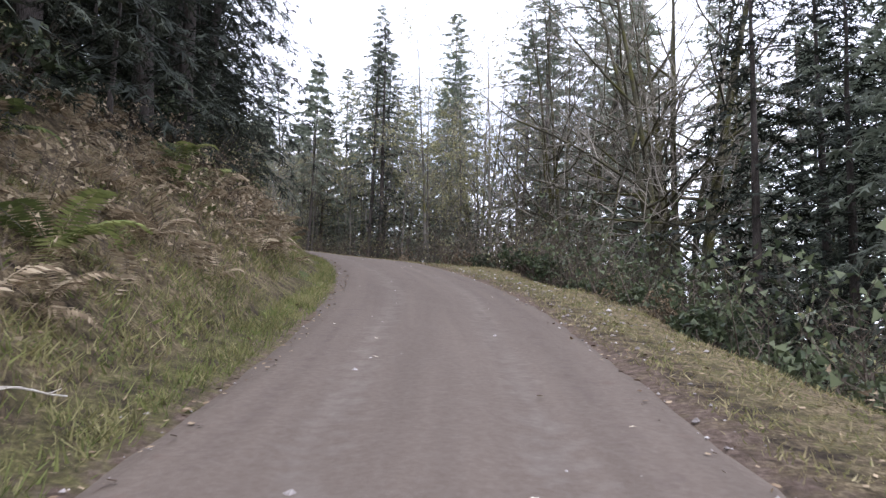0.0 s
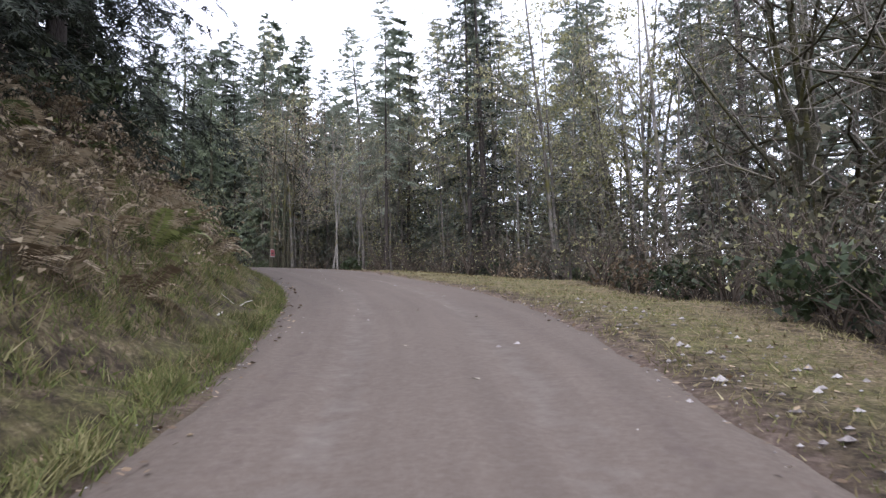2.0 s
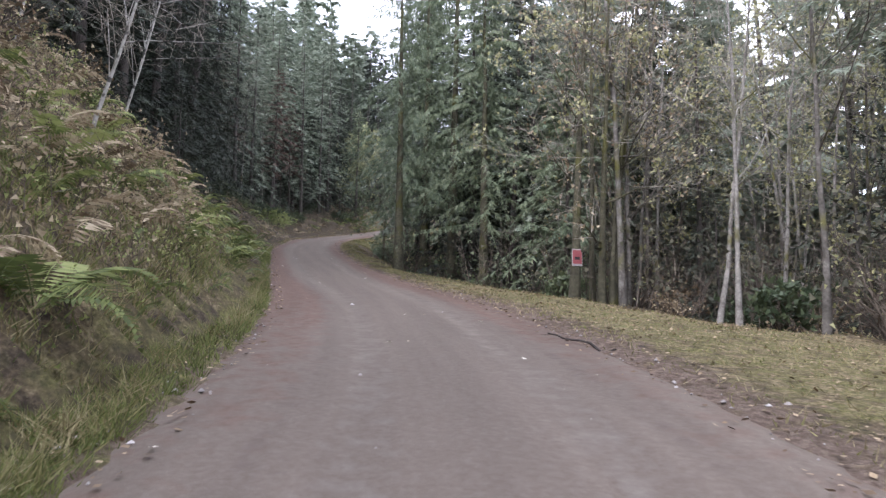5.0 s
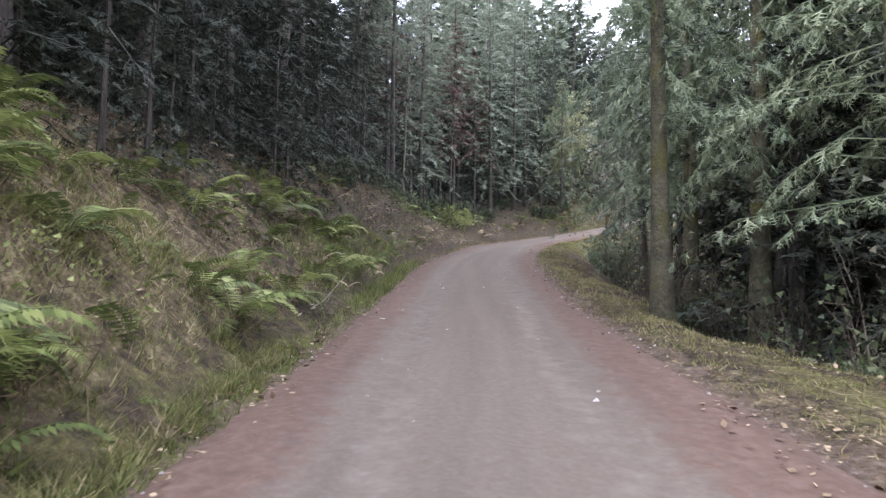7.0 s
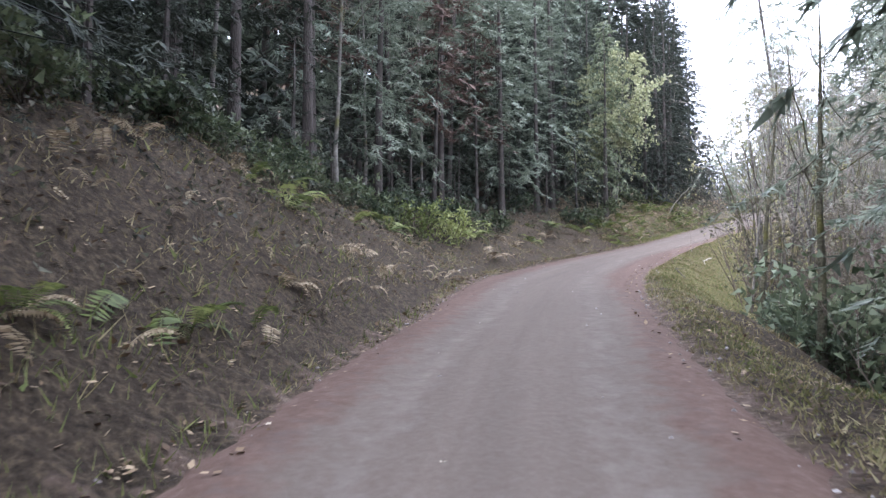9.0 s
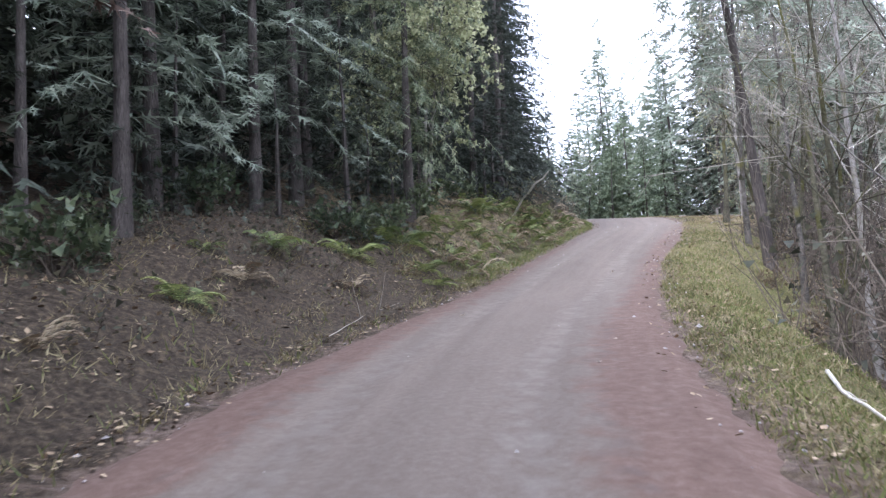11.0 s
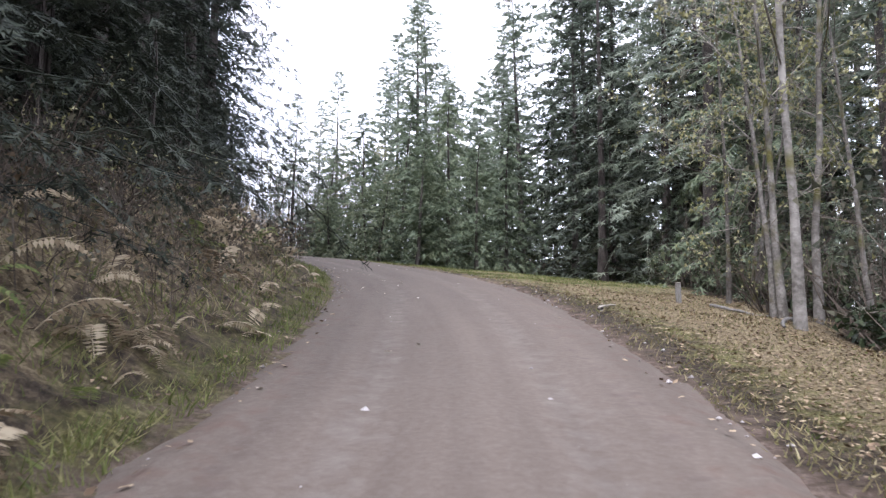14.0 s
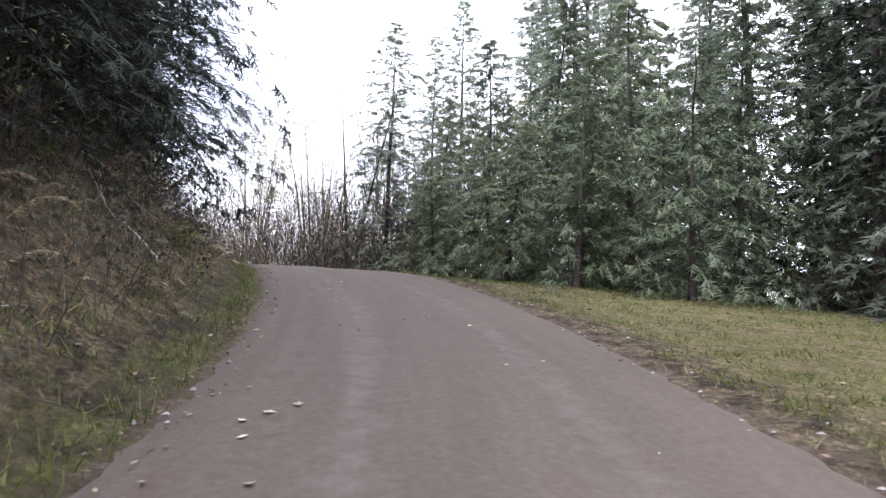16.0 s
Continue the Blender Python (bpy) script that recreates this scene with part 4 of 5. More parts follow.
row(FIRS, [(27.8, -17.5), (22, -16.5), (30, -21), (25, -19), (29, -23), (21, -20)], 0.65, 0.8)
row(FIRS, [(17.5, -14.5), (13, -12), (42.5, -18.5), (37, -21)], 1.0, 1.3)
plant(EDGE_FIRS[1], 48.3, -11.8, 0.95, 60)
row(SHADE_FIRS, [(56.5, -13.5), (65.5, -11.5)], 0.75, 0.95)
crowd("sapling", [(s, -float(verge_edge(s)) - g.uniform(2.2, 6.0)) for s in np.arange(36, 68, 1.9)], 0.4, 0.9)
crowd("sapling", [(s, -float(verge_edge(s)) - g.uniform(2.4, 6.0)) for s in np.arange(142, 166, 2.0)], 0.4, 0.9)
plant(FIRS[0], 70.8, -14.6, 1.12, 10)
plant(FIRS[1], 66.5, -9.7, 0.72, 90)
row(FIRS, [(33, -16.5), (36, -18.5), (40, -17.5), (33.5, -24), (41, -24), (46, -27), (52, -24), (57, -22), (49, -21)], 1.0, 1.3)
row(FIRS, [(150, -17), (156, -19.5), (160, -17.5), (164, -21), (158, -24), (166, -25), (152, -23)], 1.1, 1.45)
row(FIRS, [(172, -19), (170, -15), (174, -23)], 0.75, 1.0)
plant(FIRS[0], 56.6, -19.7, 1.15, 20)
row(BUDDED, [(63, -15), (58.5, -12.5), (53.5, -13.5), (66, -13), (61, -18), (47.5, -13), (43, -14), (50.5, -15), (56, -11.5), (38, -11.5), (62.5, -9.2), (55, -17), (46, -17.5)], 0.8, 1.1, 3)
row(FIRS, [(73.9, -17.4), (69.7, -20.6), (64, -24), (58, -27), (80, -14)], 0.95, 1.15)
plant(MOSSY, 59.92, -6.1, 1.25, 20, 1)
plant(MOSS_CLUMP, 60.2, -6.9, 1.0, 70, 1)
plant(BUDDED[1], 59.6, -7.6, 0.95, 20, 2)
row(ALDERS[1:2], [(56.6, -8.1), (57.3, -10.5), (55.0, -7.4), (53.3, -7.9), (52.0, -8.8), (60.5, -8.2)], 0.75, 0.95, 3)
row(POLES, [(52.8, -9.0), (49.0, -11.4), (66, -9), (69, -10.5), (64.5, -13), (72, -9.5), (76, -8.5), (79, -10.5)], 0.9, 1.1, 1)
row(ALDERS[1:2], [(62.5, -10), (55.5, -12.2), (46, -11.5), (59, -14.5), (50.5, -11), (64, -10.5)], 0.85, 1.1, 2)
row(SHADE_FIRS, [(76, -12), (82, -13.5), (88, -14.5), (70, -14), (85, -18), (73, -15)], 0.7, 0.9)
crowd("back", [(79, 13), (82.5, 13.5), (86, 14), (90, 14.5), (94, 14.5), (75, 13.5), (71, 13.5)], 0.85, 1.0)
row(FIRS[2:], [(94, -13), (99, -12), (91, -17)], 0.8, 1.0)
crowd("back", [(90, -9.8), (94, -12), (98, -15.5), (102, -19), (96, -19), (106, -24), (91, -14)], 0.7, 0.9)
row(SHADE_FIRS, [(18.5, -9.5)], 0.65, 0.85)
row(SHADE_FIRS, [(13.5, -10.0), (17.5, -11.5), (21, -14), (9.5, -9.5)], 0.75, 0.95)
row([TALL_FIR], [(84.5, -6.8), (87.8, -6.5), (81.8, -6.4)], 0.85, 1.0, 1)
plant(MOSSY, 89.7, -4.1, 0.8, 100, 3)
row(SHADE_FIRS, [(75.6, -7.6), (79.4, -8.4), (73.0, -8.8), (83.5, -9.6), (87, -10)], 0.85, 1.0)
plant(CEDARS[0], 77.4, -5.6, 1.0, 320, tall=1.1)
plant(CEDARS[0], 68.6, -6.2, 0.9, 10)
plant(CEDARS[0], 70.5, -3.2, 0.78, 100, tall=1.1)
plant(CEDARS[0], 74.6, -6.4, 1.1, 220, tall=1.15)
plant(CEDARS[1], 64.0, -7.6, 0.85, 140)
row(POLES + FIRS[1:2], [(85.9, -6.2), (87.4, -5.7), (89.6, -6.8), (82.5, -6.4), (77.5, -9), (84, -10), (93, -9), (73, -11), (89, -12)], 0.9, 1.1, 1)
row(ALDERS[1:2], [(99.6, -3.9), (100.4, -4.4)], 0.5, 0.65, 4)
plant(ALDERS[2], 102.0, -4.6, 0.7, 250, 4)
row(ALDERS[1:], [(103, -6), (107, -5.5), (109.2, -4.8), (111, -6.5), (114.2, -5.2), (119.5, -4.6), (123, -4.4), (126.4, -4.6), (130.5, -5.2), (133.5, -5.6), (112.5, -4.4), (116, -6.4), (121.5, -6), (139.1, -8.2), (134.8, -7.5)], 0.75, 1.0, 4)
row(ALDERS[:2], strip(104, 134, -15, -7, 2.9), 0.7, 1.05, 4)
crowd("trunk", strip(104, 142, -20, -8.5, 4.5), 0.8, 1.1)
plant(TALL_FIR, 119.1, -4.0, 1.0, -59, 5)
row(ALDERS[1:2], [(117.4, -4.5), (120.7, -3.6)], 0.9, 1.05, 1)
plant(ALDERS[1], 137.6, -5.7, 1.15, 200, 2)
plant(ALDERS[1], 139.0, -7.0, 1.0, 80, 2)
row(POLES, [(131, -9), (137, -10), (141.5, -11)], 0.85, 1.1, 1)
row(GREEN_FIRS + CEDARS[1:], [(145.8, -11.2), (149, -12.6), (153, -14.6), (157.5, -16), (162, -17.2), (147, -15.5), (152, -18), (143.5, -14), (155, -17.5)], 0.95, 1.2)
plant(FIRS[0], 167.3, -18.7, 0.95, 30)
row(FIRS, [(163, -15.6), (169.5, -13.6), (174, -16.5)], 0.9, 1.15, 1)
plant(LEAFY_BUSH, 99.3, 5.0, 1.0, 10)
plant(LEAFY_BUSH, 98.0, 5.6, 0.9, 130)
row(BUDDED, [(138.8, -6.2), (142.2, -7.6), (136.0, -7.8)], 0.6, 0.75, 2)
row(FIRS, [(178.1, -20.2), (171, -24), (160, -21), (155, -21), (149, -20), (145, -17)], 0.9, 1.1, 1)
plant(GREEN_FIRS[0], 166.4, -12.3, 0.7, 60)
plant(FIRS[2], 172.3, -5.8, 0.72, 60)
plant(FIRS[0], 176.4, -12.9, 0.82, 160)
plant(FIRS[1], 174.6, -9.6, 0.55, 200)
row(THICKET_CEDARS, [(160.6, -6.6), (162.8, -5.6), (165.2, -6.4), (167.6, -5.4), (169.6, -7.0), (163.6, -8.6), (158.8, -8.8)], 0.8, 1.05, 3)
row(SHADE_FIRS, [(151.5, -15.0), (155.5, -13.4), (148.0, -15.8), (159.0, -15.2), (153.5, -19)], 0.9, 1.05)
row(CEDARS[1:], [(162.3, -9.6), (165.0, -8.4), (168.6, -8.2), (171.6, -8.0), (166.5, -11.2), (160.5, -12), (170, -10.5), (164, -12.5)], 0.7, 0.95)
row(ALDERS[1:2], [(170.2, -5.5), (173.5, -6.0)], 0.5, 0.6, 2)
row(ALDERS[::2] + BUDDED[:1], strip(172, 206, -14, -4.2, 2.9), 0.65, 1.0, 4)
plant(BUDDED[0], 100.6, -4.6, 0.6, 30, 2)
plant(MOSSY, 128.5, -3.5, 1.0, 60, 3)
plant(MOSSY, 97.0, -4.0, 0.8, 70, 6)
plant(BIRCH, 53.0, 4.5, 0.8, 123, 13)
plant(BIRCH, 61.5, 5.8, 0.95, 118, 12)
plant(BIRCH, 55.5, 6.4, 0.7, 100, 8)

# understorey
row([BUSHES[3], BUSHES[2], BUSHES[3], BUSHES[0]], [(s, -verge_edge(s) - g.uniform(0.8, 3.4)) for s in np.arange(24, 64, 1.1)], 0.6, 1.1, 4)
row([BUSHES[0], BUSHES[1], BUSHES[3]], [(s, -verge_edge(s) - g.uniform(0.9, 3.4)) for s in np.arange(136, 176, 1.5)], 0.6, 1.15, 4)
row([BUSHES[0], BUSHES[2], BUSHES[3]], [(s, -verge_edge(s) - g.uniform(1.2, 3.8)) for s in np.arange(4, 26, 1.3)], 0.6, 1.0, 4)
row(BUSHES[:2] + BUSHES[3:], [(s, -verge_edge(s) - g.uniform(2.0, 8.0)) for s in np.arange(66, 98, 1.0)], 0.5, 1.0, 4)
row(BUSHES[2:], [(s, -verge_edge(s) - g.uniform(1.4, 4.0)) for s in np.arange(98, 138, 1.6)], 0.5, 0.9, 4)
row(BUSHES[2:], strip(171, 192, -9, -4, 2.4), 0.6, 1.0, 4)
row(BUSHES[2:], [(s, left_edge(s) + g.uniform(2.4, 4.6)) for s in np.arange(-3, 62, 2.2)], 0.5, 0.9, 6)
row(BUSHES[2:], [(s, left_edge(s) + g.uniform(1.6, 4.0)) for s in np.arange(126, 168, 2.2)], 0.45, 0.85, 6)
row(BUSHES[:1], [(s, left_edge(s) + g.uniform(3.0, 5.0)) for s in np.arange(82, 128, 2.2)], 0.5, 0.9, 6)
row(BUSHES[:1], [(s, left_edge(s) + g.uniform(3.5, 5.5)) for s in np.arange(-3, 46, 2.5)], 0.7, 1.1, 6)

row(BUSHES[:1], [(s, left_edge(s) + g.uniform(3.0, 4.4)) for s in np.arange(81, 97, 0.9)], 0.5, 0.85, 6)


def ferns(kinds, s0, s1, gap, lo, hi, a=0.75, b=1.2):
    for s in np.arange(s0, s1, gap):
        s = s + g.uniform(-0.5, 0.5) * gap
        plant(kinds[int(g.integers(len(kinds)))], s, float(left_edge(s)) + g.uniform(lo, hi), g.uniform(a, b), g.uniform(0, 360), g.normal(0, 8), 0.05)


ferns(BRACKEN, -2, 26, 0.9, 0.9, 4.2, 0.8, 1.3)
ferns(BRACKEN, 26, 62, 0.44, 1.9, 4.8, 0.8, 1.3)
ferns(FERNS, 0, 45, 2.4, 1.0, 4.0)
ferns(FERNS, 48, 66, 0.9, 0.9, 3.6, 0.8, 1.3)
ferns(FERNS, 62, 76, 0.6, 0.8, 3.4, 0.8, 1.45)
ferns(FERNS, 76, 84, 1.6, 0.8, 3.6, 0.6, 1.0)
ferns(FERNS, 84, 112, 2.2, 1.4, 4.8, 0.7, 1.2)
ferns(FERNS, 112, 131, 0.62, 0.8, 3.8, 0.7, 1.3)
ferns(BRACKEN, 84, 112, 3.0, 0.9, 3.5)
ferns(BRACKEN, 112, 131, 0.8, 0.6, 3.8, 0.7, 1.2)
ferns(BRACKEN, 130, 168, 1.2, 0.8, 3.6)
ferns(FERNS, 131, 160, 2.6, 0.8, 3.4, 0.6, 1.0)
row(FERNS[1:], [(163.5, -7.2), (166.8, -6.2), (161.5, -9.0), (169, -5.0)], 0.7, 1.0, 6)

def loose_fronds(name, count, where, shapes, mat, label, size):
    """Single arching fronds thick over a bank."""
    s, d = where(count)
    x, y = spot(s, d)
    z = land(s, d, x, y) - 0.03
    packs = []
    for k in range(count):
        v, f = shapes[k % len(shapes)]
        turn = np.array(pose(0, 0, 0, g.normal(0, 18), g.uniform(-35, 15), g.uniform(0, 360)).to_3x3())
        packs.append((v @ turn.T * (size * g.uniform(0.6, 1.3)) + [x[k], y[k], z[k]], f))
    tagged(new(name, mesh_of(name, *merge(*packs), mat)), label, "bracken", kind="stuff")


def thicket(name, count, where, high, mat, label, leaves=2, leaf_mat=None, leaf=0.13):
    """Tangled bare undergrowth: thin leaning stems with side twigs and a few dry leaves."""
    s, d = where(count)
    x, y = spot(s, d)
    root = np.c_[x, y, land(s, d, x, y) - 0.05]
    way = unit(np.c_[g.normal(0, 0.3, (count, 2)), np.ones(count)])
    size = high * g.uniform(0.35, 1.2, (count, 1))
    line = np.stack([root, root + way * size * 0.55, root + way * size + g.normal(0, 0.12, (count, 3)) * size], 1)
    rad = (0.004 + 0.0045 * size) * np.array([[1.0, 0.7, 0.35]])
    l2, r2 = grow(g, line, rad, 7, 0.25, 1.0, 0.42, 0.25, 0.6, 0.2, 2)
    packs = [spikes(line[:, [0, 2]], rad[:, 0]), spikes(l2, np.maximum(r2[:, 0], 0.005))]
    me = mesh_of(name, *merge(*packs), mat)
    if leaves:
        n = count * leaves
        r0 = l2[g.integers(0, len(l2), n), 1] + g.normal(0, 0.1, (n, 3))
        w = unit(g.normal(0, 1, (n, 3)))
        sz = leaf * g.uniform(0.6, 1.4, (n, 1))
        v, f = sprigs(r0, r0 + w * sz, unit(np.cross(w, g.normal(0, 1, (n, 3)))) * sz * 0.4)
        count_a = len(me.polygons)
        packs.append((v, f))
        me = mesh_of(name, *merge(*packs), mat)
        me.materials.append(leaf_mat)
        me.polygons.foreach_set("material_index", (np.arange(len(me.polygons)) >= count_a).astype(np.int32))
    tagged(new(name, me), label, "undergrowth", kind="stuff")


def beyond_right(s0, s1, a, b):
    def where(n):
        s = g.uniform(s0, s1, n)
        return s, -(verge_edge(s) + a + (b - a) * g.random(n))
    return where


thicket("undergrowth", 700, beyond_right(4, 26, 1.0, 12), 2.2, BRUSH, "dark tangled brush under the maples", 14, SHRUB_LEAF)
thicket("undergrowth", 2000, beyond_right(24, 66, 1.2, 14), 3.0, BRUSH, "tangled brown undergrowth under the trees", 9, BRUSH_LEAF)
thicket("undergrowth", 1500, beyond_right(66, 100, 2.5, 14), 2.2, BRUSH, "dark tangled undergrowth down the slope", 8, SHRUB_LEAF)
thicket("undergrowth", 2600, beyond_right(98, 142, 1.6, 16), 3.2, BRUSH, "bare brush and saplings down the slope", 4, BRUSH_LEAF)
thicket("undergrowth", 1300, beyond_right(142, 176, 1.0, 12), 2.4, BRUSH, "low brush under the firs", 8, SHRUB_LEAF)
thicket("undergrowth", 2200, lambda n: (g.uniform(171, 204, n), -g.uniform(3.6, 14, n)), 4.6, BRUSH, "bare brown brush beside the bend", 3, FERN_BROWN)


def up_bank(s0, s1, a, b):
    def where(n):
        s = g.uniform(s0, s1, n)
        return s, left_edge(s) + a + (b - a) * g.random(n)
    return where


thicket("bank_brush", 1500, up_bank(0, 62, 1.2, 5.2), 0.75, BRUSH, "brown stems and withered leaves on the bank", 9, FERN_BROWN, 0.06)
thicket("bank_brush", 900, up_bank(36, 64, 0.8, 4.6), 0.5, BRUSH, "low leafy weeds among brown stems on the bank", 14, FERN_GREEN, 0.045)
thicket("bank_brush", 900, up_bank(66, 116, 1.4, 5.0), 0.5, BRUSH, "dark twigs and roots on the bare bank", 7, BRUSH_LEAF, 0.07)
thicket("bank_brush", 1800, up_bank(128, 170, 0.9, 5.0), 0.95, BRUSH, "bare brown twigs and dead leaves on the bank", 7, BRUSH_LEAF, 0.06)


# deep woods on all sides and crowded young trees, joined stand by stand
def deep_woods(name, places, label, shapes=WOODS, mat=NEEDLE, category="woods"):
    packs, kinds = [], []
    for s, d, *size in places:
        x, y = spot(s, d)
        trunk, crown = shapes[int(g.integers(len(shapes)))]
        a, k = g.uniform(0, 6.28), size[0] if size else g.uniform(0.8, 1.2)
        m = np.array([[np.cos(a), -np.sin(a), 0], [np.sin(a), np.cos(a), 0], [g.normal(0, 0.02), g.normal(0, 0.02), 1]]) * k
        base = np.array([float(x), float(y), land_at(s, d) - 0.2])
        for which, (v, f) in enumerate((halved(trunk), crown)):
            packs.append((v @ m.T + base, f))
            kinds.append(np.full(len(f), which, np.int32))
    me = mesh_of(name, *merge(*packs), BARK_FIR)
    me.materials.append(mat)
    me.polygons.foreach_set("material_index", np.concatenate(kinds))
    tagged(new(name, me), label, category, kind="stuff")


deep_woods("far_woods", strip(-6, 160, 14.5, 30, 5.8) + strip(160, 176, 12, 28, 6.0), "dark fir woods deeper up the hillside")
deep_woods("far_woods", strip(6, 66, -46, -25, 7.4) + strip(66, 98, -40, -14, 6.4) + strip(98, 124, -44, -28, 8) + strip(124, 142, -38, -22, 7) + strip(142, 184, -46, -24, 6.0), "fir woods farther down the slope")
deep_woods("hemlock_wood", STANDS["back"], "hemlocks crowded behind the forest edge, needles darkened as shade", BACK_FIRS, SHADED_NEEDLE)
deep_woods("young_hemlocks", STANDS["sapling"], "young hemlocks with low boughs under the trees, needles darkened as shade", SAPLINGS, SHADED_NEEDLE, "saplings")
deep_woods("slope_trunks", STANDS["trunk"], "thin dark fir trunks crowded down the slope", TRUNKS, NEEDLE)

for top in PROTO:
    for o in (*top.children_recursive, top):
        bpy.data.objects.remove(o)


# ---- grass, straw and fallen leaves ----
def sward(name, count, where, long, mat, label, category, width=0.006, upright=1.0, patch=0.0):
    """A sward of single blades: where(n) gives s, d; patch: how far it gathers in tufts."""
    s, d = where(count)
    x, y = spot(s, d)
    if patch:
        thick = 0.5 + patch * (rough(x, y, 0.55, patch * 9) + 0.5 * rough(x, y, 0.17, patch * 5))
        keep = g.random(count) < thick
        s, d, x, y = s[keep], d[keep], x[keep], y[keep]
        count, long = len(s), long * np.clip(thick[keep] + 0.25, 0.4, 1.3)[:, None]
    z = land(s, d, x, y)
    root = np.c_[x, y, z - 0.01]
    way = unit(np.c_[g.normal(0, 0.55, (count, 2)), np.full(count, upright)])
    size = long * g.uniform(0.45, 1.25, (count, 1))
    tip = root + way * size
    cross = unit(np.cross(way, g.normal(0, 1, (count, 3)))) * (width * g.uniform(0.7, 1.6, (count, 1)))
    tagged(new(name, mesh_of(name, *sprigs(root, tip, cross), mat)), label, category, kind="stuff")


def beside_left(s0, s1, a, b):
    def where(n):
        s = g.uniform(s0, s1, n)
        s = np.where((s > 70) & (s < 113) & (g.random(n) < np.where(s < 88, 0.35, 0.85)) & (s0 < 70), g.uniform(0, 70, n), s)
        return s, left_edge(s) + a + (b - a) * g.random(n) ** 1.3
    return where


def beside_right(s0, s1, a, extra):
    def where(n):
        s = g.uniform(s0, s1, n)
        w = verge_edge(s) + extra - right_edge(s) - a
        return s, -(right_edge(s) + a + w * g.random(n))
    return where


sward("verge_grass", 36000, beside_left(-2, 172, 0.0, 1.5), 0.17, GRASS_GREEN, "green grass along the foot of the bank", "grass")
sward("bank_grass", 34000, beside_left(-2, 172, 0.7, 5.0), 0.24, GRASS_DRY, "dry straw and stalks on the bank", "dry grass", 0.006, 0.8, 0.7)
sward("bank_grass", 42000, beside_left(24, 66, 0.2, 3.0), 0.2, GRASS_DRY, "yellowed long grass at the foot of the bank", "dry grass", 0.006, 0.6, 0.9)
sward("verge_grass", 78000, beside_left(22, 66, 0.0, 2.3), 0.14, GRASS_GREEN, "lush green grass at the foot of the bank", "grass", 0.007, 0.7, 0.8)
sward("bank_grass", 26000, beside_left(112, 134, 0.1, 4.0), 0.15, GRASS, "olive grass and moss on the fern bank", "grass", 0.007, 0.5, 0.8)
sward("bank_grass", 22000, beside_left(82, 114, 0.1, 4.2), 0.12, GRASS_DRY, "thin straw and weeds on the bare bank", "dry grass", 0.006, 0.5, 0.9)
sward("bank_grass", 110000, beside_left(-2, 66, 0.1, 2.9), 0.17, GRASS, "olive grass on the bank", "grass", 0.007, 0.6, 0.8)
sward("bank_weeds", 20000, beside_left(-2, 172, 0.3, 3.5), 0.15, GRASS_GREEN, "low green weeds on the bank", "weeds", 0.014, 0.5, 0.9)
sward("verge_grass", 110000, beside_right(-2, 176, 0.05, 0.9), 0.075, GRASS, "short green grass on the wide verge", "grass", 0.006, 0.8, 0.7)
sward("verge_grass", 40000, beside_right(-2, 176, 0.3, 0.6), 0.06, GRASS_GREEN, "fresh green tufts on the wide verge", "grass", 0.006, 0.7, 1.0)
sward("verge_grass", 90000, beside_right(146, 180, 0.3, 0.6), 0.1, GRASS_GREEN, "green mossy grass on the clearing", "grass", 0.007, 0.7, 0.7)
sward("verge_grass", 5000, beside_left(70, 80, 0.0, 1.9), 0.2, GRASS_GREEN, "bright green grass at the foot of the soil bank", "grass", 0.009)
sward("slope_grass", 26000, beside_right(94, 124, 0.05, 3.2), 0.075, GRASS_GREEN, "short green grass on the steep roadside slope", "grass", 0.006)
sward("slope_straw", 22000, beside_right(94, 134, 0.05, 3.6), 0.1, GRASS_DRY, "dry straw on the steep roadside slope", "dry grass", 0.005, 0.4)
sward("verge_straw", 30000, beside_right(-2, 150, 0.0, 1.6), 0.11, GRASS_DRY, "dry straw among the verge grass", "dry grass", 0.006, 0.6)


def litter(name, count, where, size, label):
    s, d = where(count)
    x, y = spot(s, d)
    z = land(s, d, x, y)
    inside = (d < left_edge(s) - 0.02) & (d > -right_edge(s) + 0.02)
    z = np.where(inside, np.interp(s, ALONG, LINE[:, 2]) + 0.015, z + 0.02)
    root = np.c_[x, y, z]
    way = unit(np.c_[g.normal(0, 1, (count, 2)), g.normal(0.1, 0.15, count)])
    sz = size * g.uniform(0.5, 1.4, (count, 1))
    cross = unit(np.cross(way, np.c_[g.normal(0, 0.25, (count, 2)), np.ones(count)])) * sz * 0.36
    v, f = blades(root, root + way * sz, cross)
    tagged(new(name, mesh_of(name, v, f, LEAF_DEAD)), label, "fallen leaves", kind="stuff")


SHAPES = [frond_shape(201, 0.75, 17), frond_shape(202, 0.6, 15, 0.95), frond_shape(203, 0.9, 18, 0.85)]
loose_fronds("withered_bracken", 900, beside_left(-2, 62, 1.3, 4.8), SHAPES, FERN_BROWN, "thick withered bracken fronds over the bank", 1.0)
loose_fronds("withered_bracken", 650, beside_left(26, 60, 1.7, 4.8), SHAPES, FERN_BROWN, "pale withered bracken hanging down the bank", 0.75)
loose_fronds("withered_bracken", 420, beside_left(114, 170, 0.6, 4.2), SHAPES, FERN_BROWN, "withered bracken fronds over the bank", 0.8)
loose_fronds("withered_bracken", 260, beside_left(71, 96, 0.6, 4.4), SHAPES, FERN_BROWN, "withered fronds on the bare soil bank", 0.6)
loose_fronds("low_ferns", 200, beside_left(46, 84, 0.6, 4.2), SHAPES, FERN_GREEN, "low green fern fronds among straw on the bank", 0.85)
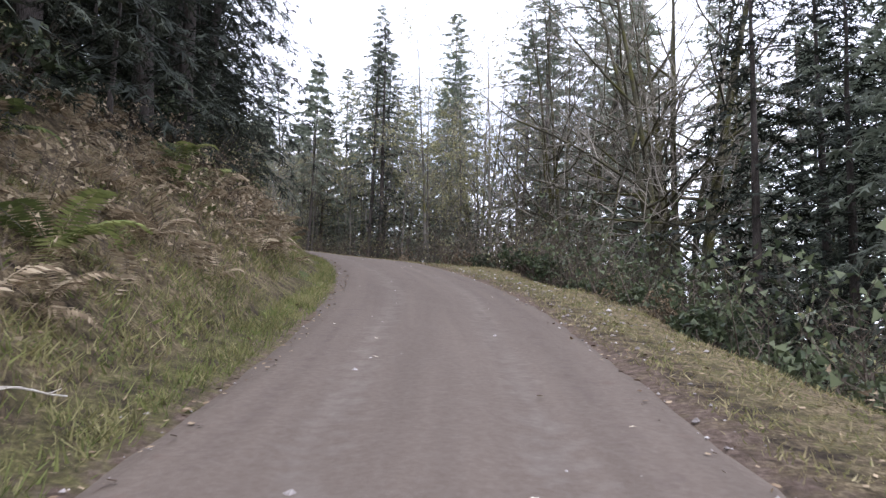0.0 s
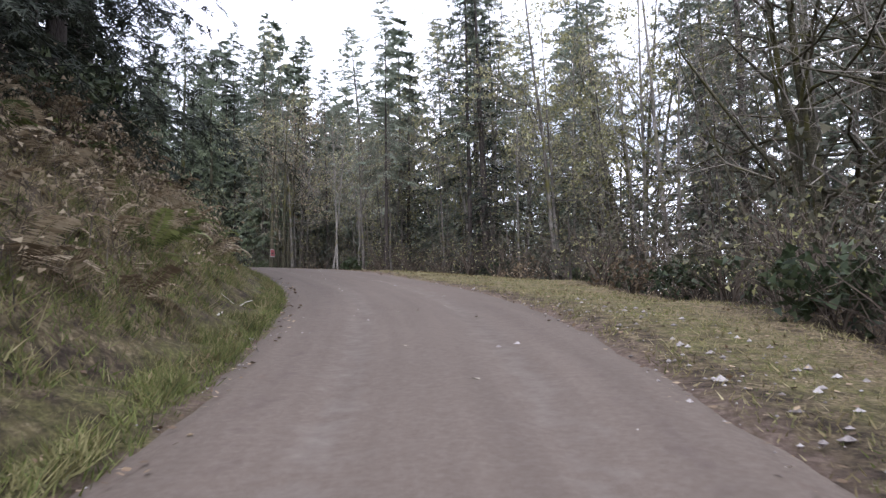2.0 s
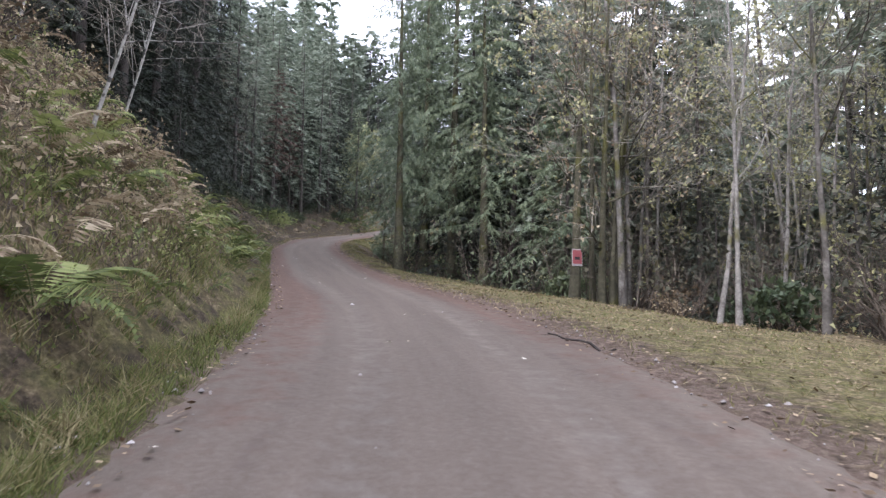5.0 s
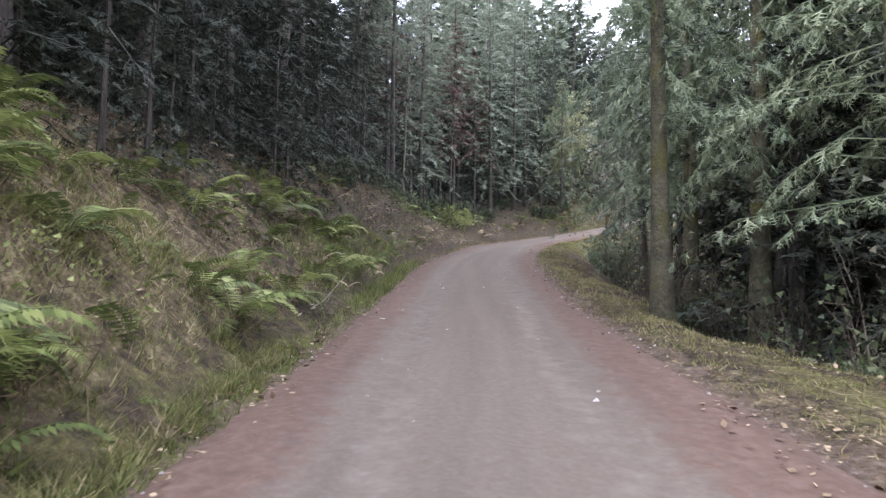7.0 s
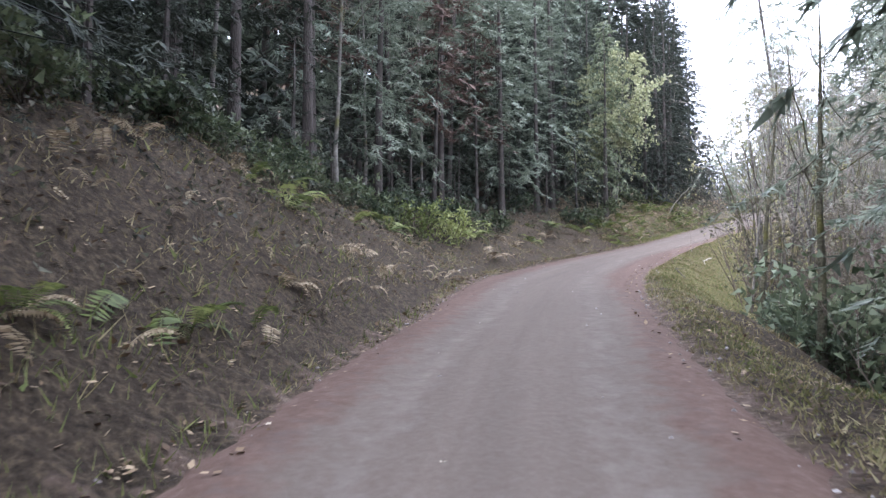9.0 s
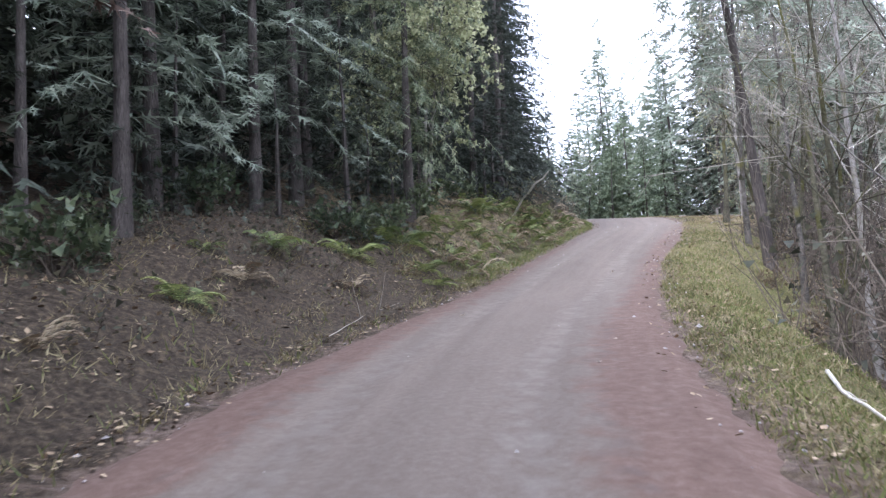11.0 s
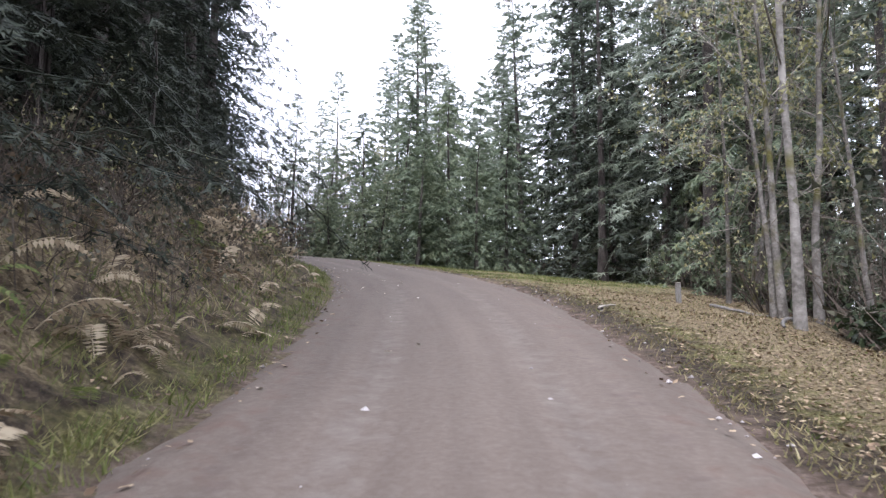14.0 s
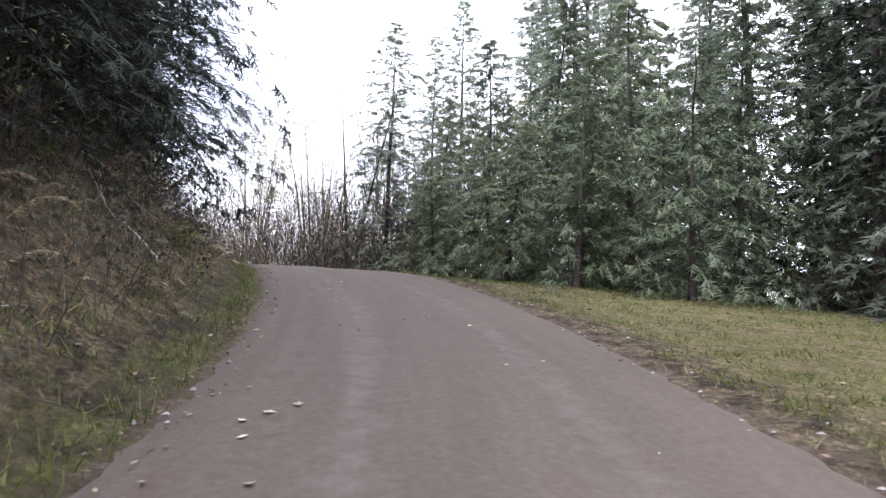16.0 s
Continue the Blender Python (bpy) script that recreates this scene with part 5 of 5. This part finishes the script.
loose_fronds("low_ferns", 260, beside_left(114, 132, 0.6, 4.0), SHAPES, FERN_GREEN, "low green fern fronds on the bank", 0.85)
litter("leaf_litter", 9000, beside_right(-2, 176, -0.35, 1.5), 0.06, "fallen brown leaves on the verge")
litter("leaf_litter", 5000, beside_right(40, 64, -0.5, 1.0), 0.055, "brown leaves scattered on the wide verge")
litter("leaf_litter", 15000, beside_right(129, 145, 0.5, 1.5), 0.046, "thick brown leaf litter on the verge")
litter("leaf_litter", 11000, lambda n: (lambda s: (s, left_edge(s) + 5.0 * g.random(n)))(g.uniform(66, 115, n)), 0.07, "brown leaves and bark scraps on bare soil")
litter("leaf_litter", 3000, lambda n: (lambda s: (s, left_edge(s) + g.normal(0.15, 0.16, n)))(g.uniform(58, 116, n)), 0.045, "pale dry litter along the foot of the bank")
litter("leaf_litter", 9000, beside_left(-2, 172, -0.3, 4.0), 0.06, "fallen brown leaves along the bank")


# ---- single fallen leaves, sticks, stones, sign and post ----
def ground_or_road(s, d):
    on = -right_edge(s) + 0.05 < d < left_edge(s) - 0.05
    return float(np.interp(s, ALONG, LINE[:, 2])) + 0.012 if on else land_at(s, d)


def leaf_mesh(seed):
    """A curled leaf with a folded middle and a few lobes."""
    q = np.random.default_rng(seed)
    a = np.linspace(0, 2 * np.pi, 11)[:-1]
    r = 0.055 * (1 + 0.35 * np.cos(5 * a)) * q.uniform(0.85, 1.15, 10)
    v = np.c_[r * np.cos(a) * 1.25, r * np.sin(a), 0.012 + 0.22 * np.abs(r * np.sin(a)) + q.normal(0, 0.004, 10)]
    v = np.r_[v, [[0, 0, 0.006]]]
    return mesh_of("fallen_leaf", v, np.array([[10, k, (k + 1) % 10] for k in range(10)]), LEAF_PALE)


LEAF_MESHES = [leaf_mesh(k) for k in (1, 2, 3)]
for s, d in [(39.7, 0.5), (38.2, 0.4), (37.9, 0.2), (39.9, 0.1), (36.9, -0.9), (50.7, 0.1), (50.8, -0.15), (54.1, -0.8), (54.0, -0.45), (53.2, -1.6), (70.7, -0.5), (119.3, 0.4), (100.5, 2.3), (49.5, -1.3), (48.6, -1.8), (121.6, -0.9), (118.8, 0.0),
             (152.8, -0.6), (151.9, -1.0), (149.6, -1.3), (149.4, -0.9)] + [(g.uniform(2, 165), g.uniform(-1.9, 2.0)) for _ in range(70)] + [(g.uniform(140, 158), g.uniform(0.2, 1.9)) for _ in range(30)]:
    ob = tagged(new("fallen_leaf", LEAF_MESHES[int(g.integers(3))]), "pale dry fallen leaf on the road", "leaf", "fallen leaves on the road")
    x, y = spot(s, d)
    k = g.uniform(0.3, 0.6)
    ob.matrix_world = pose(float(x), float(y), ground_or_road(s, d), g.normal(0, 8), g.normal(0, 8), g.uniform(0, 360)) @ Matrix.Diagonal((k, k, k, 1))


def stick(name, a, b, radius, mat, label, lift=0.03, bow=0.12, prongs=2):
    """A fallen branch lying over the ground from a to b, each (s, d), with a few side twigs."""
    t = np.linspace(0, 1, 9)
    s, d = a[0] + (b[0] - a[0]) * t, a[1] + (b[1] - a[1]) * t + bow * np.sin(np.pi * t)
    x, y = spot(s, d)
    z = np.array([ground_or_road(p, q) for p, q in zip(s, d)])
    z = np.maximum(z, np.interp(t, [0, 1], [z[0], z[-1]]) - 0.1) + lift
    line = np.c_[x, y, z][None]
    line[:, 1:-1] += g.normal(0, 0.006, (1, 7, 3))
    rad = (radius * (1.05 - 0.6 * t))[None]
    packs = [tubes(line, rad, 6)]
    if prongs:
        packs.append(tubes(*grow(g, line, rad, prongs, 0.3, 0.9, 0.25, 0.25, 0.5, 0.15, 4), 4))
    me = mesh_of(name, *merge(*packs), mat, True)
    tagged(new(name, me), label, "branch" if radius < 0.04 else "log", "fallen branches beside the road")


stick("fallen_log", (132.8, -4.4), (128.2, -3.1), 0.016, GREY_WOOD, "grey fallen log on the edge of the slope", prongs=1)
stick("fallen_log", (129.6, -3.3), (126.0, -2.8), 0.018, GREY_WOOD, "thin grey fallen log on the slope", prongs=1)
stick("fallen_log", (140.2, -5.6), (139.2, -6.4), 0.04, GREY_WOOD, "short weathered log among leaves", prongs=0)
stick("fallen_log", (138.4, -6.1), (137.2, -5.2), 0.045, GREY_WOOD, "grey weathered log among leaves", prongs=1)
stick("fallen_branch", (105.6, -2.5), (103.6, -2.5), 0.022, PALE_WOOD, "white peeled stick on the grassy slope", 0.06)
stick("fallen_branch", (93.8, 3.2), (97.6, 3.7), 0.02, PALE_WOOD, "long pale branch lying beside the road")
stick("fallen_branch", (107.4, 3.1), (110.8, 3.1), 0.009, PALE_WOOD, "pale stick along the road edge")
stick("fallen_branch", (66.2, 2.4), (70.2, 2.35), 0.016, PALE_WOOD, "thin pale branch along the road edge")
stick("fallen_branch", (4.2, 2.9), (5.2, 2.8), 0.014, PALE_WOOD, "pale stick on the bank", 0.12)
stick("fallen_branch", (27.0, 2.7), (29.8, 2.5), 0.016, PALE_WOOD, "pale stick in the bank grass", 0.1)
stick("fallen_branch", (50.4, -2.7), (51.6, -2.2), 0.02, BARK_FIR, "dark stick on the road edge")
stick("fallen_branch", (138.0, -2.6), (138.5, -3.0), 0.035, PALE_WOOD, "broken pale branch end in the grass", 0.1)
stick("fallen_branch", (152.4, 3.0), (155.0, 4.4), 0.016, PALE_WOOD, "bare curved stick hanging on the bank", 0.25, 0.3)
stick("fallen_branch", (154.5, 4.6), (155.6, 3.6), 0.014, PALE_WOOD, "bare stick on the bank", 0.3, 0.1)
stick("fallen_branch", (146.0, 3.4), (148.2, 3.0), 0.014, PALE_WOOD, "bare stick on the bank", 0.15, 0.2)
stick("fallen_branch", (52.5, -8.4), (50.8, -7.6), 0.025, PALE_WOOD, "pale branch under the trees", 0.08)
stick("fallen_branch", (96.8, -2.3), (99.0, -2.0), 0.015, BARK_FIR, "thin branch at the road edge", 0.05)

# pale dead stem leaning out from the bank
foot_x, foot_y = spot(125.2, 4.4)
tip_x, tip_y = spot(123.9, 2.6)
foot_at, tip_at = np.array([foot_x, foot_y, land_at(125.2, 4.4) - 0.2]), np.array([tip_x, tip_y, land_at(123.9, 2.7) + 2.5])
u = np.linspace(0, 1, 7)[:, None]
stem = foot_at + (tip_at - foot_at) * u + np.array([0, 0, 0.25]) * np.sin(np.pi * u) + g.normal(0, 0.03, (7, 3))
tagged(new("dead_snag", mesh_of("dead_snag", *tubes(stem[None], (0.05 - 0.03 * u.T), 7), PALE_WOOD, True)), "pale dead stem leaning out over the bank", "snag")


def box(x0, x1, y0, y1, z0, z1, soft=0.0):
    bm = bmesh.new()
    bmesh.ops.create_cube(bm, size=1)
    for v in bm.verts:
        v.co = Vector((x0 + (x1 - x0) * (v.co.x + 0.5), y0 + (y1 - y0) * (v.co.y + 0.5), z0 + (z1 - z0) * (v.co.z + 0.5)))
    if soft:
        bmesh.ops.bevel(bm, geom=bm.edges[:], offset=soft, segments=2, affect="EDGES")
    return bm


def solid(name, bm, mat):
    me = bpy.data.meshes.new(name)
    bm.to_mesh(me)
    bm.free()
    me.materials.append(mat)
    return me


# grey stub post at the edge of the clearing
px_, py_ = spot(140.6, -5.15)
post = tagged(new("post"), "short grey square wooden post in leaf litter", "post")
part("shaft", solid("shaft", box(-0.05, 0.05, -0.05, 0.05, -0.25, 0.42, 0.01), GREY_WOOD), post)
part("cap", solid("cap", box(-0.053, 0.053, -0.053, 0.053, 0.42, 0.432, 0.005), PALE_WOOD), post, "pale worn post top")
post.matrix_world = pose(float(px_), float(py_), land_at(140.6, -5.0), 2, -1.5, 20)

# faded notice fixed to the alder clump
nx, ny = spot(59.75, -6.1)
sign = tagged(new("notice_sign"), "faded red and grey notice plate nailed to a mossy tree", "sign")
plate = part("plate", solid("plate", box(-0.19, 0.19, -0.006, 0.006, 0, 0.54, 0.004), PLATE), sign)
part("print_block", solid("print_block", box(-0.165, 0.165, -0.011, -0.007, 0.07, 0.5), SIGN_RED), plate, "faded red printed block")
part("print_bar", solid("print_bar", box(-0.09, 0.09, -0.015, -0.012, 0.2, 0.29), SIGN_BLACK), sign, "black printed bar")
for k in (-1, 1):
    part("nail", solid("nail", box(k * 0.16 - 0.008, k * 0.16 + 0.008, -0.014, -0.006, 0.51, 0.526), GREY_WOOD), plate)
h0 = float(np.interp(59.75, ALONG, HEAD))
sign.matrix_world = pose(float(nx), float(ny), land_at(59.75, -6.1) + 0.95, 0, 0, math.degrees(h0) + 8) @ Matrix.Diagonal((0.85, 1, 0.85, 1))


# stones pressed out along the road's edges
def pebbles(name, count, where, label, grow_by=1.0):
    s, d = where(count)
    x, y = spot(s, d)
    inside = (d < left_edge(s) - 0.02) & (d > -right_edge(s) + 0.02)
    z = np.where(inside, np.interp(s, ALONG, LINE[:, 2]) - 0.02, land(s, d, x, y) + 0.005)
    size = (0.012 + 0.035 * g.random(count) ** 3) * grow_by
    form = np.array([[1, 0, 0], [0, 1, 0], [-1, 0, 0], [0, -1, 0], [0.1, 0.1, 0.7], [0, 0, -0.5]], float)
    v = form[None] * size[:, None, None] * g.uniform(0.7, 1.3, (count, 6, 1)) + np.c_[x, y, z][:, None]
    tri = np.array([[0, 1, 4], [1, 2, 4], [2, 3, 4], [3, 0, 4], [1, 0, 5], [2, 1, 5], [3, 2, 5], [0, 3, 5]])
    f = (np.arange(count) * 6)[:, None, None] + tri[None]
    tagged(new(name, mesh_of(name, v.reshape(-1, 3), f.reshape(-1, 3), STONE)), label, "stones", kind="stuff")


pebbles("edge_stones", 1100, lambda n: (lambda s: (s, -right_edge(s) + g.normal(-0.02, 0.2, n)))(g.uniform(0, 170, n)), "loose stones and clods along the road edge", 0.8)
pebbles("edge_stones", 800, lambda n: (lambda s: (s, left_edge(s) + g.normal(0.0, 0.16, n)))(g.uniform(0, 170, n)), "loose stones along the foot of the bank", 0.8)
pebbles("road_gravel", 900, lambda n: (g.uniform(0, 170, n), g.uniform(-1.8, 2.0, n)), "small gravel strewn on the road")
pebbles("loose_clods", 320, lambda n: (lambda s: (s, -right_edge(s) - 0.2 - 1.5 * g.random(n)))(g.uniform(9, 30, n)), "loose stones and earth clods on the verge", 1.25)
